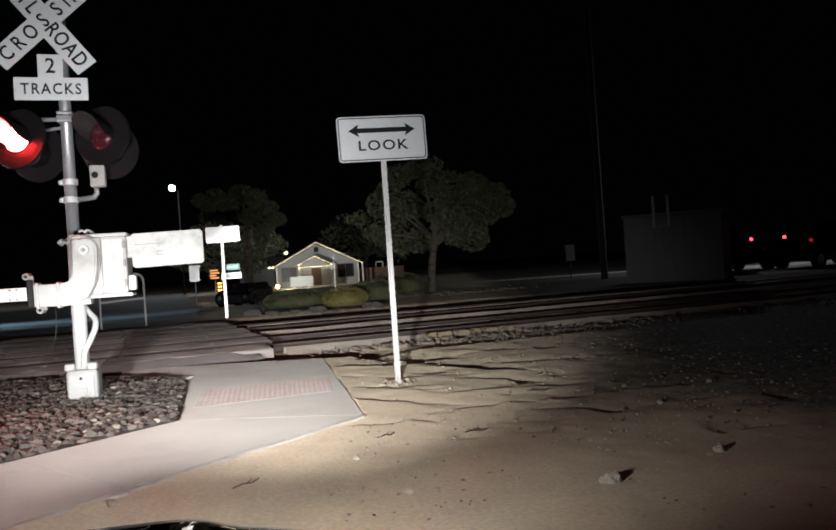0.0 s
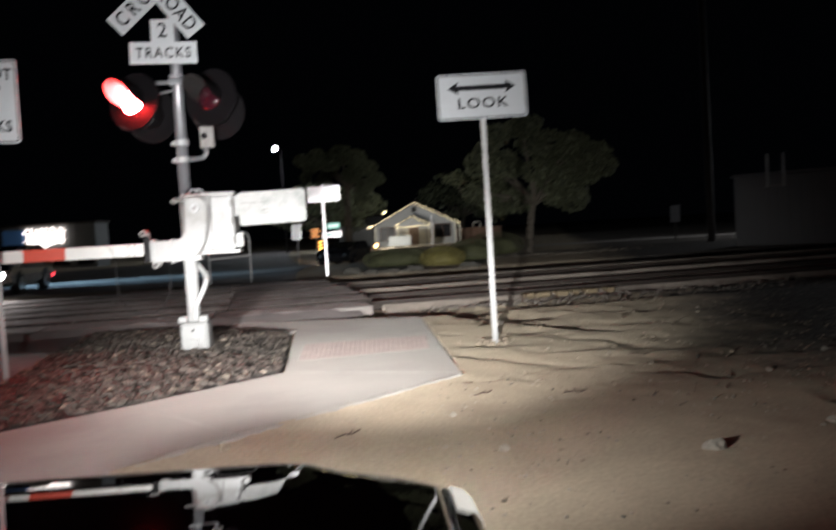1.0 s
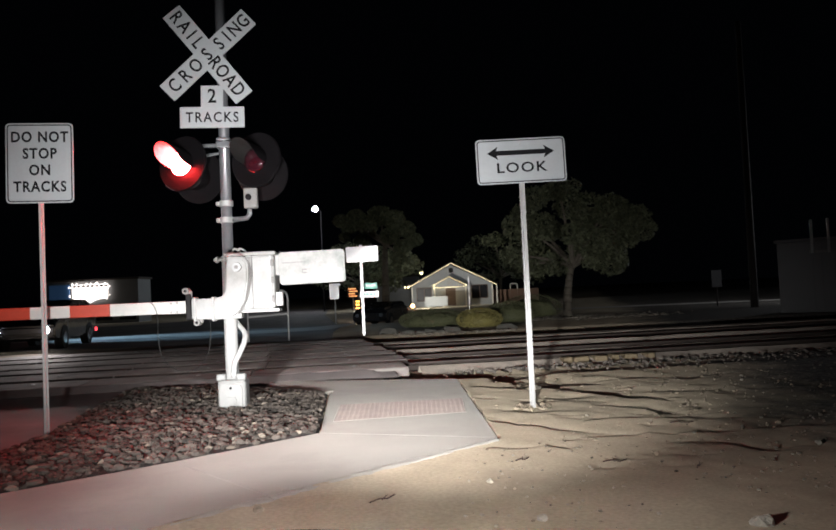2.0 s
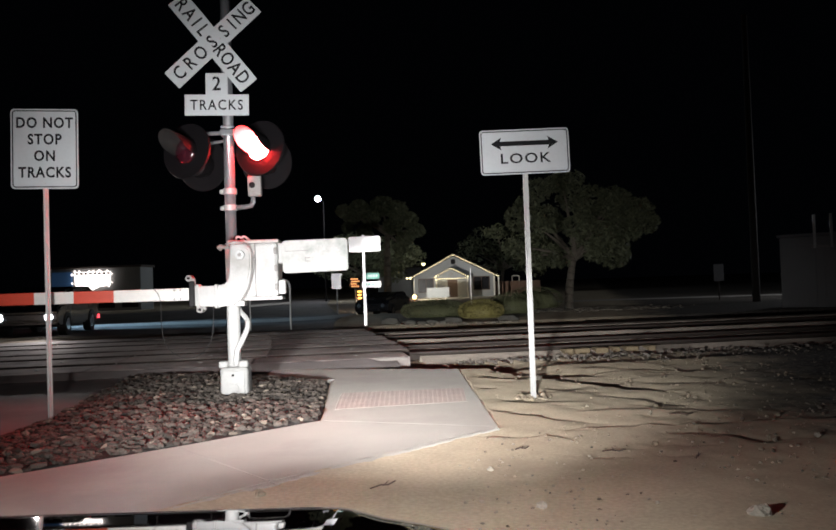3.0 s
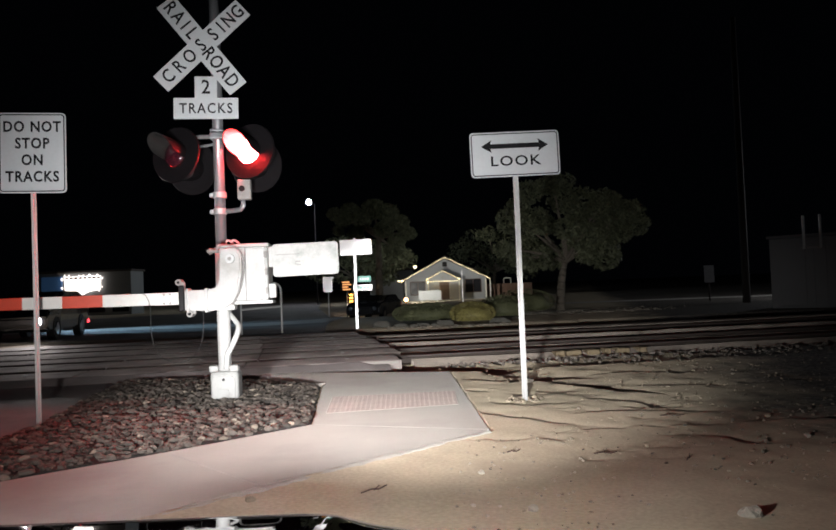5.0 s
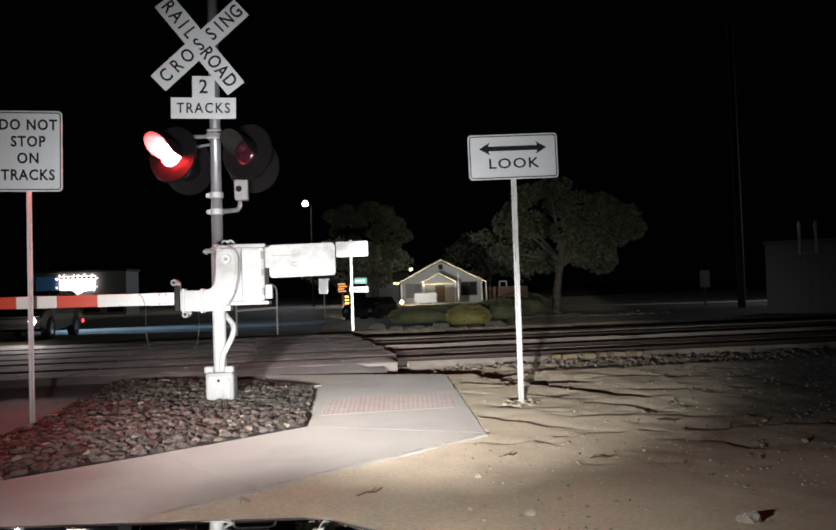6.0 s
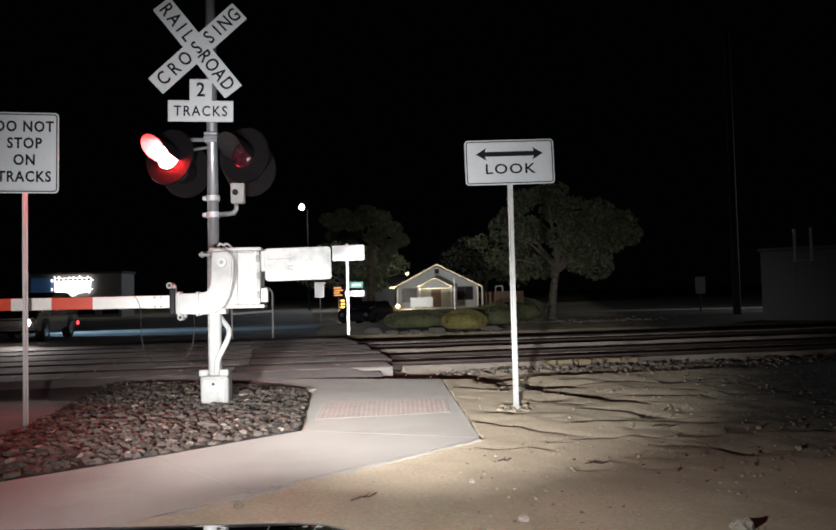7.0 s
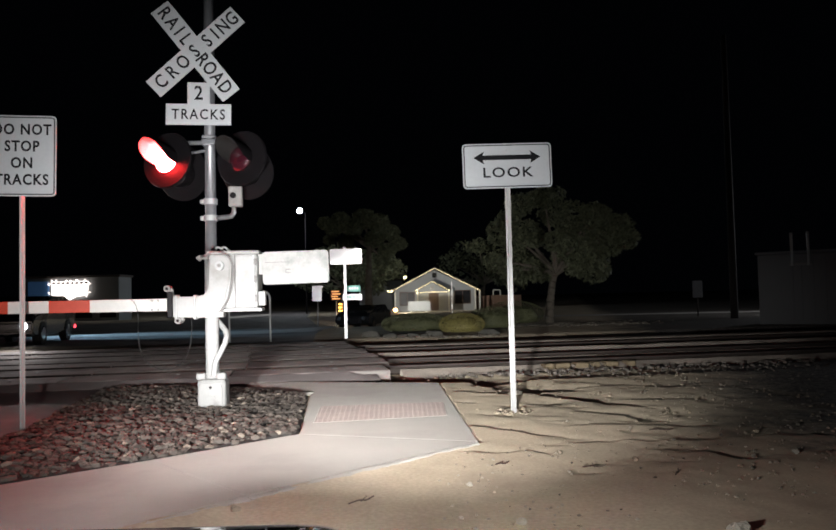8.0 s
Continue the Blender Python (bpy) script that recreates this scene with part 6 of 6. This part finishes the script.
def greenery():
    bush(0.22, 24.6, 1.10, 0.8, 0.66, LEAF_DARK, "low clipped dark green hedge", 3, 7000)
    bush(1.60, 22.8, 0.68, 0.65, 0.66, LEAF_LIGHT, "rounded yellow-green bush among boulders", 4, 5200)
    bush(2.75, 25.0, 0.85, 0.7, 0.80, LEAF_DARK, "dim grey-green bush beside the tree", 5, 4200)
    bush(3.95, 28.6, 1.15, 0.8, 0.98, LEAF_DARK, "dim grey-green bush beside the tree", 6, 4200)
    for i, (x, y, r, h) in enumerate(((-1.12, 22.9, 0.34, 0.17), (-0.55, 22.2, 0.26, 0.09), (0.1, 22.3, 0.24, 0.08), (0.72, 22.3, 0.36, 0.16), (2.42, 22.7, 0.36, 0.14), (-0.2, 22.0, 0.16, 0.06), (0.42, 21.9, 0.14, 0.06))):
        boulder(x, y, r, h, i)
    rng = random.Random(21)
    shape = []
    while len(shape) < 40:
        p = Vector((rng.uniform(-1, 1), rng.uniform(-1, 1), rng.uniform(-1, 1)))
        if 0.35 < p.length < 1.0:
            shape.append((0.45 + p.x * 2.9, p.y * 1.7, 3.75 + p.z * 1.85 - 0.25 * p.x, rng.uniform(0.38, 0.72)))
    shape += [(-1.75, -0.6, 2.2, 0.42), (-1.25, -0.8, 1.95, 0.34), (-0.6, -0.7, 2.05, 0.36), (0.95, -0.6, 2.2, 0.36), (-2.2, -0.3, 2.6, 0.5), (2.3, 0.2, 2.2, 0.4)]
    tree(5.82, 31.3, 2.25, (0.36, 0.1), shape, 20000, 0.085, "rounded leafy street tree with a curved pale trunk", LEAF, 7, 0.17)
    far = [(-2.5, -0.5, 5.9, 0.45), (-2.0, -0.3, 5.5, 0.5), (-1.6, 0, 6.1, 0.6), (-0.9, 0, 5.5, 0.6), (-0.2, 0.3, 6.2, 0.75), (0.7, 0, 5.9, 0.7), (1.4, 0.3, 5.3, 0.6), (0.4, -0.2, 4.9, 0.6), (1.2, -0.1, 4.2, 0.55), (-1.3, -0.2, 4.7, 0.45), (1.9, 0, 4.6, 0.5), (-2.3, -0.4, 4.9, 0.35), (0.9, 0.2, 3.6, 0.45)]
    tree(-2.4, 46, 4.6, (0.1, 0.1), far, 9000, 0.11, "tall dim street tree beside the road", LEAF, 8, 0.22)
    for i, (x, y, k) in enumerate(((9.5, 96, 1.5), (-8, 92, 1.4))):
        pts = [(a * k * 1.5, b * k * 1.5, c * k, r * k * 1.5) for a, b, c, r in shape]
        tree(x, y, 2.2 * k, (0.3, 0.2), pts, 6000, 0.22, "dark tree far behind the house", LEAF, 30 + i, 0.25)


def tree_bed():
    """Pale gravel strewn round the foot of the tree and among the boulders."""
    rng = random.Random(33)
    shapes = [stone_shape(rng, 0.5) for _ in range(7)]
    places = []
    for _ in range(900):
        x, y = rng.gauss(6.4, 1.5), rng.gauss(30.2, 0.9)
        places.append((x, y, gz(y) + 0.02, 0.03 + 0.06 * rng.random() ** 2))
    for _ in range(160):
        x, y = rng.uniform(-0.9, 2.6), rng.gauss(21.95, 0.15)
        places.append((x, y, gz(y) + 0.01, 0.02 + 0.07 * rng.random() ** 2))
    tagged(finish("bed_gravel", scatter_mesh("bed_gravel", shapes, places, rng), PEBBLE), "pale gravel round the tree and boulders", "gravel", kind="stuff")


# ---- front of the car that carries the camera ----
def own_car():
    c = thing("car", (-0.75, 1.1, 0), "front of a glossy black car, headlights on", "car")

    def skin(x, y):
        """Height of the hood and fenders over the ground."""
        e = max(x, -1.5 - x)
        z = 0.788 - 0.085 * (y - 1.05) - 0.06 * max(0, y - 1.05) ** 2 - 0.045 * (max(0, e + 0.30) / 0.35) ** 2.2
        z -= 0.30 * max(0, (y - 1.52) / 0.34) ** 2.4
        z -= 0.16 * max(0, (e - 0.13) / 0.06) ** 2.2
        b = min(1, max(0, (e + 0.21) / 0.12))
        z -= 0.016 * b * b * (3 - 2 * b)
        return z

    def sheet(name, x0, x1, nx, label):
        bm = bmesh.new()
        ny = 44
        g = [[bm.verts.new((x0 + (x1 - x0) * i / nx, 0.5 + 1.36 * j / ny, skin(x0 + (x1 - x0) * i / nx, 0.5 + 1.36 * j / ny))) for i in range(nx + 1)] for j in range(ny + 1)]
        for j in range(ny):
            for i in range(nx):
                bm.faces.new((g[j][i], g[j][i + 1], g[j + 1][i + 1], g[j + 1][i]))
        geo = bmesh.ops.extrude_face_region(bm, geom=bm.faces[:])
        bmesh.ops.translate(bm, vec=(0, 0, -0.02), verts=[v for v in geo["geom"] if isinstance(v, bmesh.types.BMVert)])
        return part(name, bm, DARK_PAINT, c, label, True)

    sheet("hood", -1.588, 0.088, 100, "glossy black hood")
    for x0, x1 in ((-1.695, -1.596), (0.096, 0.195)):
        sheet("fender", x0, x1, 24, "glossy black fender")
    for x in (-1.592, 0.092):
        bm = pipe(bmesh.new(), [(x, 0.55 + 1.05 * i / 14, skin(x, 0.55 + 1.05 * i / 14) - 0.002) for i in range(15)], 0.004, 6)
        part("hood_seam", bm, CHROME, c, "bright seam between hood and fender")
    # wrap-around lamp glass let into the top of each fender; a glow stands for its reflection
    for x0, x1 in ((-1.69, -1.606), (0.106, 0.19)):
        bm = bmesh.new()
        rows = []
        for j in range(13):
            y = 1.36 + 0.36 * j / 12
            k = min(1, (j + 1.5) / 6)
            xa, xb = (x0 + (x1 - x0) * (1 - k), x1) if x0 < -1 else (x0, x0 + (x1 - x0) * k)
            rows.append([bm.verts.new((xa + (xb - xa) * i / 6, y, skin(xa + (xb - xa) * i / 6, y) + 0.004)) for i in range(7)])
        for a, b in zip(rows, rows[1:]):
            for i in range(6):
                bm.faces.new((a[i], a[i + 1], b[i + 1], b[i]))
        part("headlamp_glint", bm, HEADLAMP_GLINT, c, "wrap-around headlamp glass, its bright reflection put in as a glow", True)
    bm = bmesh.new()
    box(bm, (-0.75, 1.78, 0.36), (1.80, 0.16, 0.22), 0, 0.05)
    part("bumper", bm, DARK_PAINT, c)
    bm = bmesh.new()
    box(bm, (-0.75, 1.0, 0.36), (1.6, 1.4, 0.30), 0, 0.04)
    part("engine_bay", bm, LAMP_BLACK, c)
    for x in (-1.60, 0.02):
        part("wheel", rod(bmesh.new(), (x - 0.02, 1.0, 0.30), (x + 0.12, 1.0, 0.30), 0.31, seg=24), RUBBER, c)
    bm = pipe(bmesh.new(), [(-1.25 + 1.0 * i / 16, 1.70, skin(-1.25 + 1.0 * i / 16, 1.70) + 0.008) for i in range(17)], 0.010, 8)
    part("hood_trim", bm, CHROME, c, "chrome strip along the hood edge", True)
    for x in (-1.45, -0.08):
        lampf = part("headlamp", rod(bmesh.new(), (x, 1.74, 0.50), (x, 1.90, 0.50), 0.055, 0.055, 20), CHROME, c)
        part("lens", rod(bmesh.new(), (x, 1.90, 0.50), (x, 1.905, 0.50), 0.05, seg=20), BULB_WHITE, lampf)


ground()
roadway()
look_sign()
stop_sign()
crossing_signal()
own_car()
back_signs()
street_lamp()
house()
vehicles()
marquee()
signal_hut()
greenery()
tree_bed()
pebbles()
tracks()
sidewalk()
gravel_bed()
motions()
